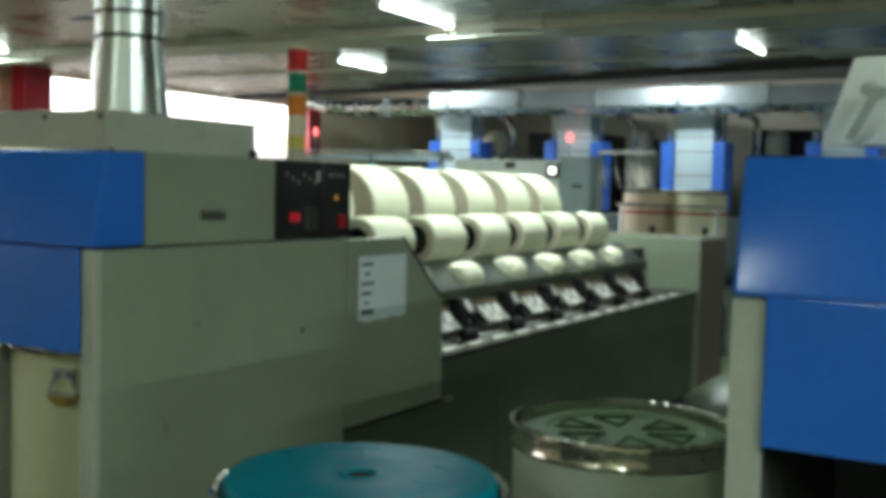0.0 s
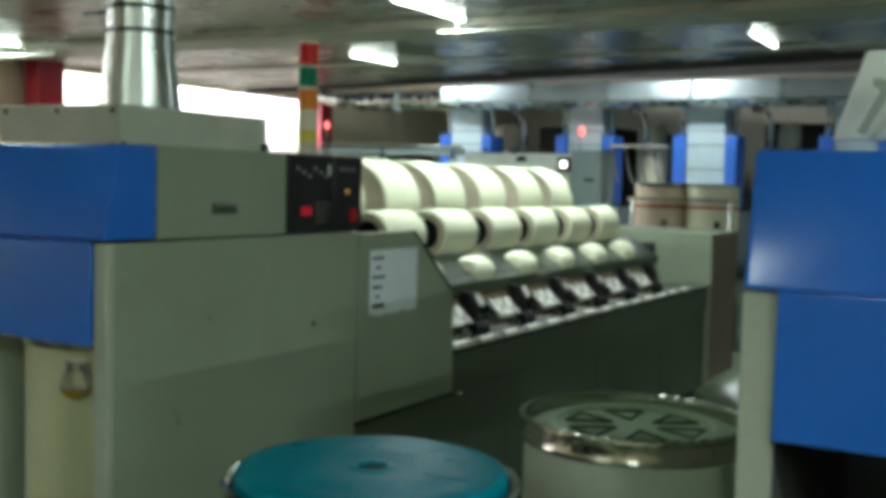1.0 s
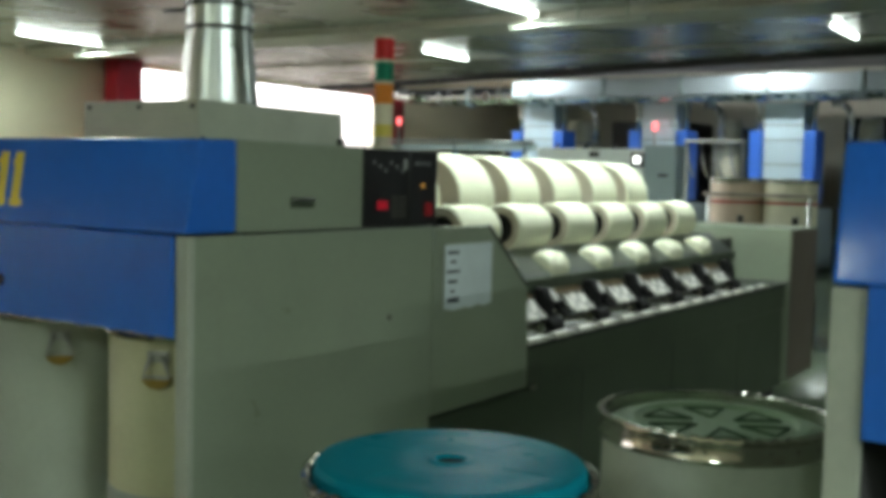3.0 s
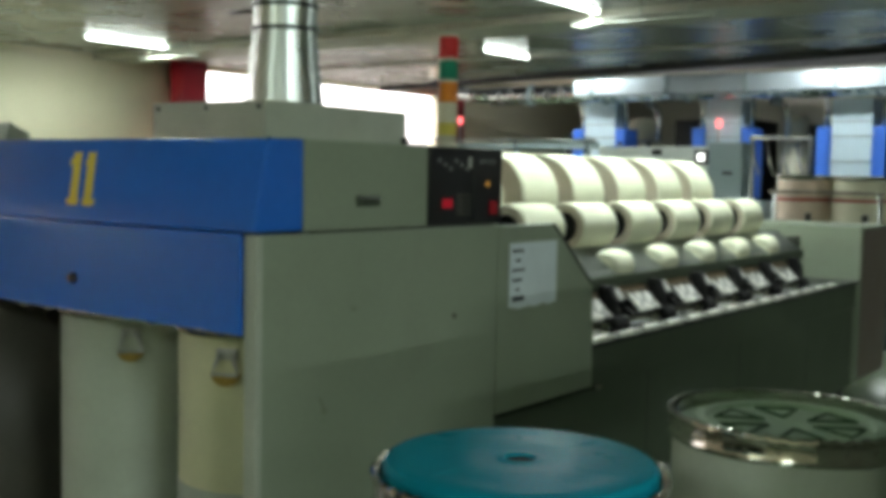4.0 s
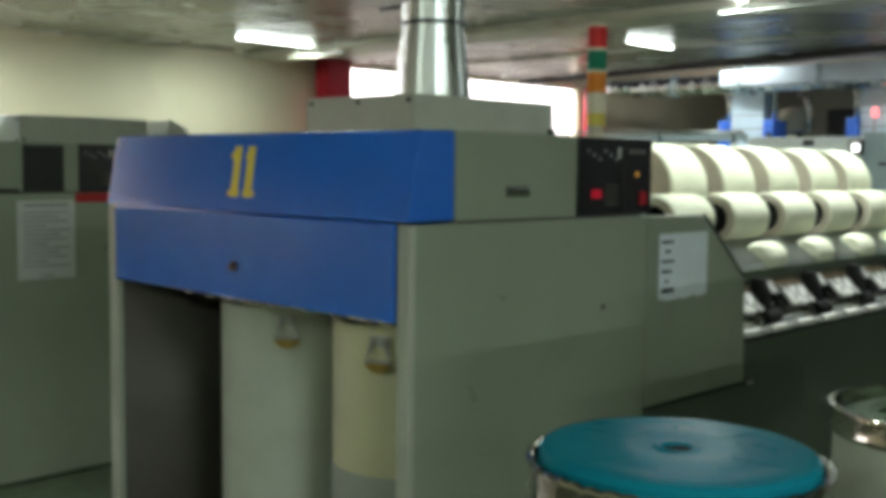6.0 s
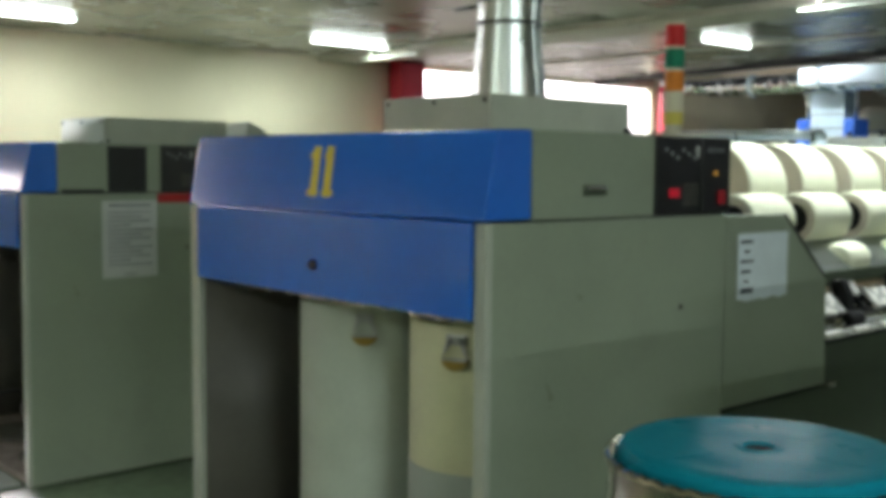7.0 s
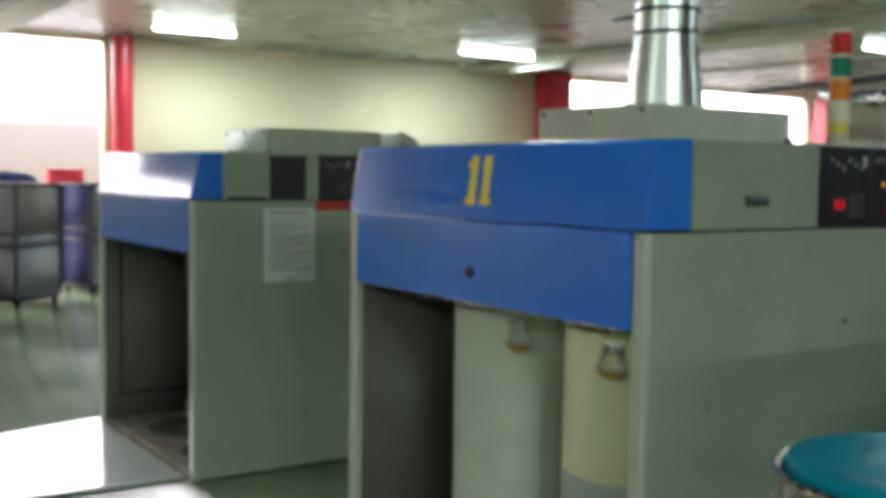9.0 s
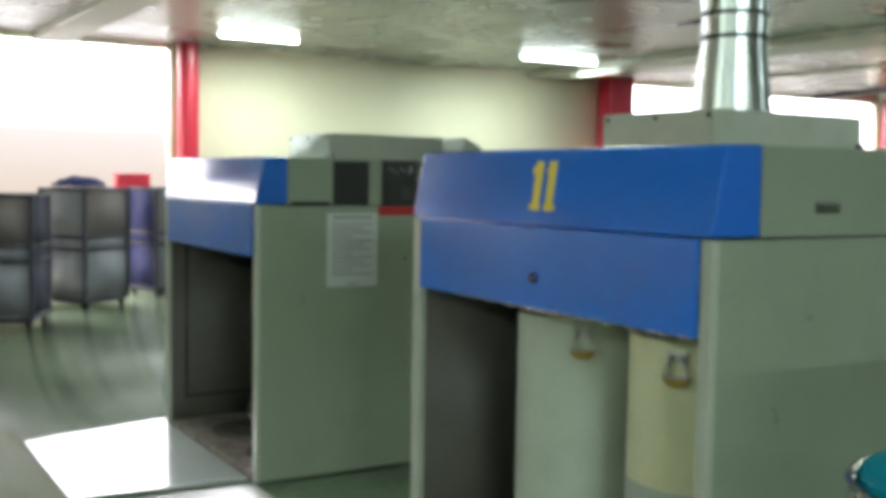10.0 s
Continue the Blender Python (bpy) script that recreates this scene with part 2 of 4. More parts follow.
def lathe(bm, profile, segs=48, centre=(0, 0, 0), axis="z", squash=None):
    """Turns a profile of (radius, height) about an axis; a radius of 0 closes it."""
    rings = []
    for r, h in profile:
        ring = []
        for i in range(1 if r == 0 else segs):
            a = 2 * math.pi * i / segs
            c, s = r * math.cos(a), r * math.sin(a)
            p = {"z": (c, s, h), "y": (c, h, s), "x": (h, c, s)}[axis]
            ring.append(bm.verts.new([p[k] + centre[k] for k in range(3)]))
        rings.append(ring)
    for a, b in zip(rings, rings[1:]):
        for i in range(segs):
            j = (i + 1) % segs
            q = [a[i % len(a)], a[j % len(a)], b[j % len(b)], b[i % len(b)]]
            q = list(dict.fromkeys(q))
            if len(q) > 2:
                bm.faces.new(q)
    bmesh.ops.recalc_face_normals(bm, faces=bm.faces)
    for f in bm.faces:
        f.smooth = True
    return bm


def tube(bm, points, r, segs=10):
    """A round bar along a chain of points."""
    pts = [Vector(p) for p in points]
    rings = []
    for i, p in enumerate(pts):
        d = (pts[min(i + 1, len(pts) - 1)] - pts[max(i - 1, 0)]).normalized()
        u = d.orthogonal().normalized() if not rings else (last - d * last.dot(d)).normalized()
        last = u
        w = d.cross(u)
        rings.append([bm.verts.new(p + r * (u * math.cos(a) + w * math.sin(a)))
                      for a in (2 * math.pi * k / segs for k in range(segs))])
    for a, b in zip(rings, rings[1:]):
        for k in range(segs):
            bm.faces.new((a[k], a[(k + 1) % segs], b[(k + 1) % segs], b[k])).smooth = True
    bm.faces.new(rings[0][::-1]), bm.faces.new(rings[-1])
    return bm


def smooth_sharp(bm, angle=35):
    for f in bm.faces:
        f.smooth = True
    for e in bm.edges:
        if len(e.link_faces) == 2:
            bend, sizes = e.calc_face_angle(0), sorted((f.calc_area(), f.index) for f in e.link_faces)
            # flat sheets keep one clean normal up to their rounded edges
            if bend > radians(angle) or (bend > radians(15) and sizes[0][0] * 6 < sizes[1][0]):
                e.smooth = False
    return bm


def mesh_of(name, bm, material):
    data = bpy.data.meshes.new(name)
    smooth_sharp(bm)
    bm.to_mesh(data)
    bm.free()
    data.materials.append(material)
    return data


def part(name, bm, material, parent, label=""):
    ob = new(name, mesh_of(name, bm, material))
    ob.parent = parent
    return tagged(ob, label)


def shared(name, data, parent, m, label=""):
    ob = new(name, data)
    ob.parent = parent
    ob.matrix_basis = m
    return tagged(ob, label)


def thing(name, x, y, z, label, category, group="", turn=0, kind=""):
    ob = new(name)
    ob.matrix_world = pose(x, y, z, 0, 0, turn)
    ob.empty_display_size = 0.1
    return tagged(ob, label, category, group, kind)


def solid(name, bm, material, label, category, group="", kind="", m=None):
    ob = new(name, mesh_of(name, bm, material))
    if m is not None:
        ob.matrix_world = m
    return tagged(ob, label, category, group, kind)


def structure(name, bm, material, label, category):
    return solid(name, bm, material, label, category, kind="structure")


def text_mesh(body, size, material, name, parent, m, extrude=0.001, bold=0.0, shear=0.0, spacing=1.0, label=""):
    curve = bpy.data.curves.new(name, "FONT")
    curve.body, curve.size, curve.extrude, curve.offset, curve.shear = body, size, extrude, bold, shear
    curve.space_character = spacing
    curve.align_x, curve.align_y = "CENTER", "BOTTOM_BASELINE"
    tmp = new("tmp", curve)
    bpy.context.view_layer.update()
    data = bpy.data.meshes.new_from_object(tmp.evaluated_get(bpy.context.evaluated_depsgraph_get()))
    bpy.data.objects.remove(tmp)
    data.name = name
    data.materials.clear()
    data.materials.append(material)
    return shared(name, data, parent, m, label)


# ---- the hall ----
X0, X1, Y0, Y1 = WALL_X, 12.0, -7.0, 27.0
structure("floor", boxed(X0 - 0.3, X1 + 0.3, Y0 - 0.3, Y1 + 0.3, -0.2, 0.0), FLOOR,
          "worn glossy green painted concrete mill floor", "floor")

# ceiling: narrow metal planks that end along a slanting edge
EDGE = lambda x: 13.85 - (x + 0.46) * 0.226
rng = random.Random(7)
bm = bmesh.new()


def ceiling_slat(bm, xa, xb, y, wide):
    """One bowed sheet-metal slat, a little tilted and sagging, with folded-up edges."""
    tilt, sag = rng.gauss(0, 0.016), rng.uniform(0.0, 0.0022)
    rings = []
    for x in (xa, (xa + xb) / 2, xb):
        drop = sag if x not in (xa, xb) else 0.0
        ring = []
        for u in (-1.0, -1.0, -0.6, 0.0, 0.6, 1.0, 1.0):
            z = CEIL + 0.0014 * u * u - 0.0014 + tilt * u * wide / 2 - drop
            if len(ring) in (0, 6):
                z += 0.025
            ring.append(bm.verts.new((x, y + (u + 1) * wide / 2, z)))
        rings.append(ring)
    for p, q in zip(rings, rings[1:]):
        for i in range(6):
            bm.faces.new((p[i], p[i + 1], q[i + 1], q[i]))


y = Y0
while y < 17.0:
    xa, xb = X0, X1
    if y + 0.1 > EDGE(X1):
        xb = min(X1, (13.85 - y - 0.1) / 0.226 - 0.46)
    if xb > xa + 0.3:
        cuts = [xa]
        while cuts[-1] + 5.0 < xb:
            cuts.append(cuts[-1] + rng.uniform(2.6, 4.0))
        cuts.append(xb)
        for p, q in zip(cuts, cuts[1:]):
            ceiling_slat(bm, p, q - 0.004, y, 0.096)
    y += 0.1
box(bm, X0, X1, Y0, 10.9, CEIL + 0.036, CEIL + 0.06)
structure("ceiling", bm, CEILING, "grey metal plank ceiling with fine joints", "ceiling")
structure("ceiling_high", boxed(X0, X1, 10.8, Y1, 4.6, 4.8), CEILING_DIM, "higher ceiling coloured dark to look dim, over the far machines", "ceiling")

bm = bmesh.new()
prism(bm, [(X0, EDGE(X0) - 0.02), (X1, EDGE(X1) - 0.02), (X1, EDGE(X1) + 0.12), (X0, EDGE(X0) + 0.12)], "z", CEIL - 0.10, 4.6)
structure("ceiling_edge", bm, DARK, "dark steel edge of the lower ceiling", "beam")

structure("wall_south", boxed(X0, X1, Y0 - 0.25, Y0, 0, 4.8), WALL, "plain cream painted wall", "wall")
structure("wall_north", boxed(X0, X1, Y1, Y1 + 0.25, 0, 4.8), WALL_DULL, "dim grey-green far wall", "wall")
structure("wall_east", boxed(X1, X1 + 0.25, Y0, Y1, 0, 4.8), WALL, "plain cream painted wall", "wall")
# the west wall, pierced by two window bands
# second band is cut extra low, so backdrop glow stands in for lit wall
WINDOWS = ((-6.8, -1.5, 2.05, 3.47), (-1.42, 2.82, 1.15, 3.47), (11.43, 19.05, 1.85, 3.46))
bm = bmesh.new()
edge = Y0
for a, b, lo, hi in WINDOWS:
    box(bm, X0 - 0.25, X0, edge, a, 0, 4.8)
    box(bm, X0 - 0.25, X0, a, b, 0, lo)
    box(bm, X0 - 0.25, X0, a, b, hi, 4.8)
    edge = b
box(bm, X0 - 0.25, X0, edge, Y1, 0, 4.8)
structure("wall_west", bm, WALL, "cream painted wall with high window bands", "wall")

for i, (a, b, lo, hi) in enumerate(WINDOWS):
    w = thing("window_%d" % (i + 1), X0 - 0.14, (a + b) / 2, lo, "long white-framed window band full of bright daylight", "window", kind="structure")
    half, h = (b - a) / 2, hi - lo
    bm = bmesh.new()
    box(bm, -0.03, 0.03, -half, half, 0, 0.05), box(bm, -0.03, 0.03, -half, half, h - 0.05, h)
    panes = round((b - a) / 3.0)
    for q in range(panes + 1):
        c = -half + q * (b - a) / panes
        box(bm, -0.028, 0.028, max(-half, c - 0.012), min(half, c + 0.012), 0.05, h - 0.05)
    part("window_frame", bm, WHITE, w)
    for q in range(panes):
        c = -half + (q + 0.5) * (b - a) / panes
        g = part("pane", boxed(-0.004, 0.004, c - (b - a) / panes / 2 + 0.02, c + (b - a) / panes / 2 - 0.02, 0.05, h - 0.05), GLASS, w)
        g.visible_shadow = False
    part("window_sill", boxed(0.0, 0.2, -half, half, -0.04, -0.002, bevel=0.005), WHITE, w)
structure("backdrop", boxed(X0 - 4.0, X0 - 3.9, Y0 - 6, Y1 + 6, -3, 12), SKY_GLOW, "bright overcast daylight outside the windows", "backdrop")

# red columns along the west wall
for cy, w in ((2.98, 0.155), (11.13, 0.29), (19.3, 0.22)):
    c = thing("column", X0 + 0.3, cy, 0, "glossy red painted column beside the window band", "column", "red columns", kind="structure")
    bm = bmesh.new()
    if w < 0.2:
        lathe(bm, [(0, 0), (w, 0), (w, CEIL), (0, CEIL)], 32)
    else:
        box(bm, -0.18, 0.18, -w, w, 0, CEIL, bevel=0.03)
    part("shaft", bm, RED, c)
    part("collar", boxed(-0.2, 0.2, -w - 0.02, w + 0.02, 0.0, 0.25, bevel=0.02), RED, c)

# beams and cable channels under the ceiling
for cy, z0, wd in ((9.75, CEIL - 0.10, 0.9), (13.0, CEIL - 0.03, 0.12)):
    structure("beam", boxed(X0, X1, cy - wd / 2, cy + wd / 2, z0, CEIL - 0.003, bevel=0.01), BEAM, "pale painted ceiling beam", "beam")
structure("beam", boxed(X0, X1, 0.85, 1.35, CEIL - 0.12, CEIL - 0.003, bevel=0.01), BEAM, "pale painted ceiling beam", "beam")


# ---- ceiling lamps ----
def ceiling_light(x, y0, y1, power):
    t = thing("ceiling_light", x, (y0 + y1) / 2, CEIL - 0.004, "lit white fluorescent batten on the metal ceiling, seen or added as fill", "lamp", "ceiling lamps")
    h = (y1 - y0) / 2
    part("housing", boxed(-0.03, 0.03, -h, h, -0.022, 0.0, bevel=0.006), WHITE, t)
    for s in (-0.6, 0.6):
        part("stem", boxed(-0.012, 0.012, s * h - 0.012, s * h + 0.012, 0.0, 0.004), WHITE, t)
    bm = bmesh.new()
    lathe(bm, [(0, -h + 0.03), (0.019, -h + 0.03), (0.019, h - 0.03), (0, h - 0.03)], 12, (0, 0, -0.043), "y")
    part("tube", bm, TUBE, t)
    for s in (-1, 1):
        part("lamp_holder", boxed(-0.02, 0.02, s * (h - 0.015) - 0.015, s * (h - 0.015) + 0.015, -0.066, -0.0225, bevel=0.004), WHITE, t)
    lit = area_lamp("tube_light", pose(x, (y0 + y1) / 2, CEIL - 0.075), 0.05, y1 - y0 - 0.06, power, (0.84, 1.0, 0.95))
    if -1 < x < 0 < y0:
        lit.data.spread = radians(105)   # narrow beam keeps the light of these added lamps on the laps


# the first five are known lamps; the rest are added to light the machines
for x, a, b, power in ((-12.1, 2.9, 4.1, 80), (-11.7, 7.6, 9.1, 90), (-7.4, 11.6, 12.9, 46), (-4.1, 7.6, 9.2, 80), (-1.3, 11.2, 12.6, 6),
                           (-7.6, 1.6, 2.8, 42), (-4.6, 2.9, 4.1, 24), (-0.35, 1.9, 3.4, 28), (-0.75, 4.0, 5.0, 27), (4.0, 7.7, 9.1, 50),
                           (-5.8, -0.2, 1.0, 45), (3.6, -6.6, -5.2, 45), (-0.3, -6.6, -5.2, 60), (5.0, -2.6, -1.2, 115), (6.2, -0.6, 0.6, 85), (8.4, -4.6, -3.4, 75)):
    ceiling_light(x, a, b, power)

# hanging cable tray beside the lamp row
for x0, x1, yy in ((-4.3, -2.6, 8.95), (-12.2, -10.8, 9.0)):
    t = thing("cable_tray", (x0 + x1) / 2, yy, CEIL - 0.10, "thin pale metal cable tray hung from the ceiling", "cable tray", "cable trays")
    h = (x1 - x0) / 2
    part("rail", boxed(-h, h, -0.03, 0.03, -0.13, -0.10, bevel=0.004), GREY_LIGHT, t)
    for s in (-0.7, 0.0, 0.7):
        part("hanger", boxed(s * h - 0.012, s * h + 0.012, -0.012, 0.012, -0.10, 0.10), GREY_LIGHT, t)


# ---- combing machines ----
W_HOOD = 1.488   # outer width over both side panels
PANEL_OUT = 0.036   # the right side panel stands out past the hood front
OVER = 0.04     # the upper cabinet stands out over the side panel
CREASE, BLUE_LOW, PANEL_TOP, HOOD_TOP, HOOD_BACK = 1.407, 1.147, 1.40, 1.644, 0.06


def paper_sheet(parent, name, mat, y0, y1, z0, z1, lines, ink, label, torn=0.0):
    """A sheet on the plane x = 0 of its machine, with unreadable print as bars."""
    bm = bmesh.new()
    n = 14
    low = [(y0 + (y1 - y0) * i / n, z0 + random.random() * torn) for i in range(n + 1)]
    prism(bm, low + [(y1, z1), (y0, z1)], "x", 0.0025, 0.004)
    sheet = part(name, bm, mat, parent, label)
    bm = bmesh.new()
    for a, b, z, h in lines:
        box(bm, 0.0045, 0.0052, y0 + a * (y1 - y0), y0 + b * (y1 - y0), z0 + z * (z1 - z0), z0 + z * (z1 - z0) + h)
    part("print", bm, ink, sheet)
    sheet.location.x = PANEL_OUT
    return sheet


def comber(dx, dy, label, variant):
    t = thing("combing_machine", dx, dy, 0, label, "machine", "combing machines")
    # delivery end: two side panels, hood and can bay
    part("side_panel", boxed(-0.005, PANEL_OUT, 0.0, 1.072, 0.012, PANEL_TOP, bevel=0.004), GREY, t)
    part("side_panel", boxed(-W_HOOD, -W_HOOD + 0.055, 0.0, 1.13, 0.012, PANEL_TOP, bevel=0.004), GREY, t)
    part("edge_strip", boxed(-0.007, PANEL_OUT + 0.0015, -0.001, 0.022, 0.012, PANEL_TOP + 0.001, bevel=0.003), GREY_LIGHT, t)
    part("edge_strip", boxed(-W_HOOD - 0.001, -W_HOOD + 0.058, -0.004, 0.018, 0.012, CREASE - 0.01, bevel=0.003), GREY_LIGHT, t)
    part("lower_hood", boxed(-W_HOOD + 0.059, -0.009, -0.012, -0.0015, BLUE_LOW, CREASE - 0.003, bevel=0.003), BLUE, t)
    bm = bmesh.new()
    prism(bm, [(-0.013, CREASE - 0.002), (HOOD_BACK - 0.026, HOOD_TOP), (0.162, HOOD_TOP + 0.004), (0.162, CREASE - 0.002)], "x", -W_HOOD, OVER, bevel=0.010)
    for v in bm.verts:   # a hand-folded edge, not quite straight
        if v.co.z < CREASE + 0.03:
            v.co.z += 0.004 * math.sin(2.1 * v.co.x + 0.6)
    part("upper_hood", bm, BLUE, t, "bright blue enamelled folding hood")
    # short irregular steel dashes along the hood's lower edge, above the cans
    clip = mesh_of("trim_clip", boxed(0, 0.035, -0.013, -0.003, BLUE_LOW - 0.007, BLUE_LOW - 0.0005), CHROME)
    for q in range(23):
        if variant == 11 and q > 6 and rng.random() < 0.75:
            shared("trim_clip", clip, t, pose(-W_HOOD + 0.09 + 0.06 * q + rng.uniform(-0.012, 0.012), 0, rng.uniform(-0.001, 0.0004)))
    if variant != 10:
        bm = bmesh.new()
        lathe(bm, [(0, -0.018), (0.010, -0.018), (0.015, -0.008), (0.016, 0.0)], 20, (-0.71, -0.011, 1.243), "y")
        part("knob", bm, BLACK, t, "small black lock knob")
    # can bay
    # bay faces carry the bay's shade in their colour, deepest for variant 12
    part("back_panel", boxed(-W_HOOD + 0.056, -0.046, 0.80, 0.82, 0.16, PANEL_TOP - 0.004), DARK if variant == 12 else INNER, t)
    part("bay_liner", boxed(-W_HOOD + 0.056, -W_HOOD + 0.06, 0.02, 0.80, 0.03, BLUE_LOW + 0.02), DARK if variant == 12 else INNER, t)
    bm = boxed(-W_HOOD + 0.0605, -W_HOOD + 0.064, 0.10, 0.115, 0.17, BLUE_LOW)
    box(bm, -W_HOOD + 0.0605, -W_HOOD + 0.064, 0.115, 0.79, 0.17, 0.19)
    if variant == 10:
        part("liner_seam", bm, DARK, t)
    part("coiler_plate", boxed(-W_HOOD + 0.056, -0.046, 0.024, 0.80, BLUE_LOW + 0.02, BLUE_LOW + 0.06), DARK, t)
    bm = boxed(-W_HOOD + 0.056, -0.046, 0.03, 0.80, 0.002, 0.035)
    box(bm, -W_HOOD + 0.056, -0.046, 0.66, 0.795, 0.035, 0.15, bevel=0.006)
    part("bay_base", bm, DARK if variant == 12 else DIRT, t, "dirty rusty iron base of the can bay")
    for cx in (-0.38, -0.95):
        bm = bmesh.new()
        lathe(bm, [(0, 0.065), (0.06, 0.065), (0.07, 0.05), (0.235, 0.05), (0.24, 0.036), (0, 0.036)], 40, (cx, 0.36, 0))
        part("turntable", bm, INNER, t, "dull iron can turntable")
    part("drive_bar", boxed(-W_HOOD + 0.10, -0.12, 0.57, 0.62, 0.036, 0.075, bevel=0.006), DIRT, t)
    part("pin", lathe(bmesh.new(), [(0, 0.036), (0.022, 0.036), (0.016, 0.06), (0.016, 0.13), (0, 0.135)], 14, (-0.66, 0.30, 0)), STEEL, t)
    part("motor", lathe(bmesh.new(), [(0, -1.3), (0.05, -1.3), (0.055, -1.28), (0.055, -1.14), (0, -1.13)], 20, (0, 0.50, 0.092), "x"), DARK, t)
    for q in (-1.2, -0.45):
        part("bolt", lathe(bmesh.new(), [(0, 0.15), (0.02, 0.15), (0.02, 0.17), (0, 0.172)], 6, (q, 0.72, 0)), STEEL, t)
    part("plug", lathe(bmesh.new(), [(0.008, 0), (0.008, 0.004), (0, 0.006)], 14, (PANEL_OUT, 0.835, 1.122), "x"), INNER, t)
    # upper cabinet
    part("cabinet", boxed(-W_HOOD + 0.02, OVER - 0.002, 0.164, 1.072, PANEL_TOP + 0.006, HOOD_TOP + 0.003, bevel=0.006), GREY, t)
    # dark strip put in for the shadow line under the cabinet overhang
    part("gap_shadow", boxed(-W_HOOD + 0.03, PANEL_OUT - 0.012, 0.21, 1.06, PANEL_TOP - 0.003, PANEL_TOP + 0.006), DARK, t)
    # filter box on the roof
    bx = 0.045 if variant == 10 else 0.0
    fb = part("filter_box", boxed(-1.26 + bx, -0.672 + bx, 0.70, 1.462, HOOD_TOP + 0.003, 1.802, bevel=0.004), GREY_LIGHT, t)
    screw = mesh_of("screw", lathe(bmesh.new(), [(0, -0.006), (0.008, -0.006), (0.01, 0)], 10, (0, 0, 0), "y"), BLACK)
    for a in (-1.23, -0.965, -0.70):
        for b in (1.665, 1.78):
            shared("screw", screw, fb, pose(a + bx, 0.70 - (0.004 if bx else 0.0), b))
    for b in (0.72, 1.44):
        shared("screw", screw, fb, pose(-0.672 + bx, b, 1.67, 0, 0, 90))
    if variant == 10:
        part("front_plate", boxed(-1.25 + bx, -0.68 + bx, 0.696, 0.699, HOOD_TOP + 0.008, 1.797), WHITE, fb, "white front plate")
    part("box_latch", boxed(-0.672 + bx, -0.655 + bx, 1.425, 1.458, 1.668, 1.70, bevel=0.005), BLACK, fb, "small black latch")
    # thin dark upright line at the box's left edge
    part("seal_strip", boxed(-1.268 + bx, -1.261 + bx, 0.705, 0.73, HOOD_TOP + 0.004, 1.798), DARK, fb)
    # drive body under the laps
    part("apron", boxed(-0.9, -0.03, 1.03, 5.36, 0.22, 0.74, bevel=0.006), APRON, t, "dull dark green steel apron")
    part("plinth", boxed(-0.9, -0.26, 1.135, 6.0, 0.0, 0.22), DARK, t)
    part("upper_apron", boxed(-0.9, -0.02, 1.60, 5.36, 0.742, 0.895, bevel=0.006), APRON, t)
    for q in (2.35, 3.4, 4.45):
        part("joint", boxed(-0.03, -0.0285, q, q + 0.005, 0.23, 0.73), DARK, t)
    return t


def rest_of_comber(t):
    """Lap tray, heads, rail and the far drive block of the machine that shows its long side."""
    out = [(1.080, 0.764), (1.738, 0.764), (1.724, 1.157), (1.431, 1.395), (1.080, 1.395)]
    part("guard_panel", prism(bmesh.new(), out, "x", PANEL_OUT - 0.030, PANEL_OUT - 0.002, bevel=0.003), GREY, t, "grey guard panel with a cut corner")
    for q in range(16):   # dark dashes put in for the sawtooth gap along the lower edge
        part("seal", boxed(PANEL_OUT - 0.028, PANEL_OUT - 0.004, 1.08 + 0.041 * q, 1.108 + 0.041 * q, 0.753, 0.7635), RUBBER, t)
    out2 = [(1.724, 1.157), (1.431, 1.395), (1.417, 1.395), (1.710, 1.157)]
    part("guard_edge", prism(bmesh.new(), out2, "x", PANEL_OUT - 0.032, PANEL_OUT + 0.002), BLACK, t)
    part("latch", boxed(PANEL_OUT - 0.04, PANEL_OUT + 0.012, 1.743, 1.80, 0.748, 0.766, bevel=0.004), CHROME, t)
    # front rail
    part("ledge", boxed(-0.36, 0.0, 1.81, 5.36, 0.897, 0.915, bevel=0.003), BLACK, t)
    strip = mesh_of("rail_strip", boxed(-0.040, 0.006, 0.0, 0.175, 0.915, 0.936, bevel=0.004), ALU)
    for q in range(14):
        shared("rail_strip", strip, t, pose(0, 1.81 + 0.225 * q, 0), "bright worn aluminium rail segment")
    # sloping lap tray
    bm = bmesh.new()
    prism(bm, [(-0.142, 1.118), (-0.142, 1.128), (-0.158, 1.165), (-0.17, 1.138), (-0.28, 1.138), (-0.33, 1.225), (-0.52, 1.23), (-0.60, 1.25), (-1.15, 1.28), (-1.15, 1.20), (-0.50, 1.15), (-0.34, 1.115)], "y", 1.14, 4.62)
    part("lap_tray", bm, TRAY, t, "smooth steel lap tray")
    part("tray_lip", boxed(-0.150, -0.128, 1.70, 4.62, 1.098, 1.146, bevel=0.004), APRON, t)
    part("back_body", boxed(-1.2, -0.92, 1.135, 5.36, 0.0, 1.19), APRON, t)
    part("inner_web", boxed(-0.42, -0.40, 1.14, 5.36, 0.916, 1.19), DARK, t)
    # far drive block
    part("end_block", boxed(-0.95, 0.0, 5.37, 6.04, 0.24, 1.268, bevel=0.008), GREY, t, "grey drive housing at the far end")
    part("end_side", boxed(0.0005, 0.006, 5.40, 6.01, 0.26, 1.25, bevel=0.002), surface("brown_grey_paint", (0.17, 0.13, 0.11), 0.5, vary=0.1), t)


PITCH_LAP = 0.455
m11 = comber(0, 0, "blue and grey combing machine carrying rows of cotton laps", 11)
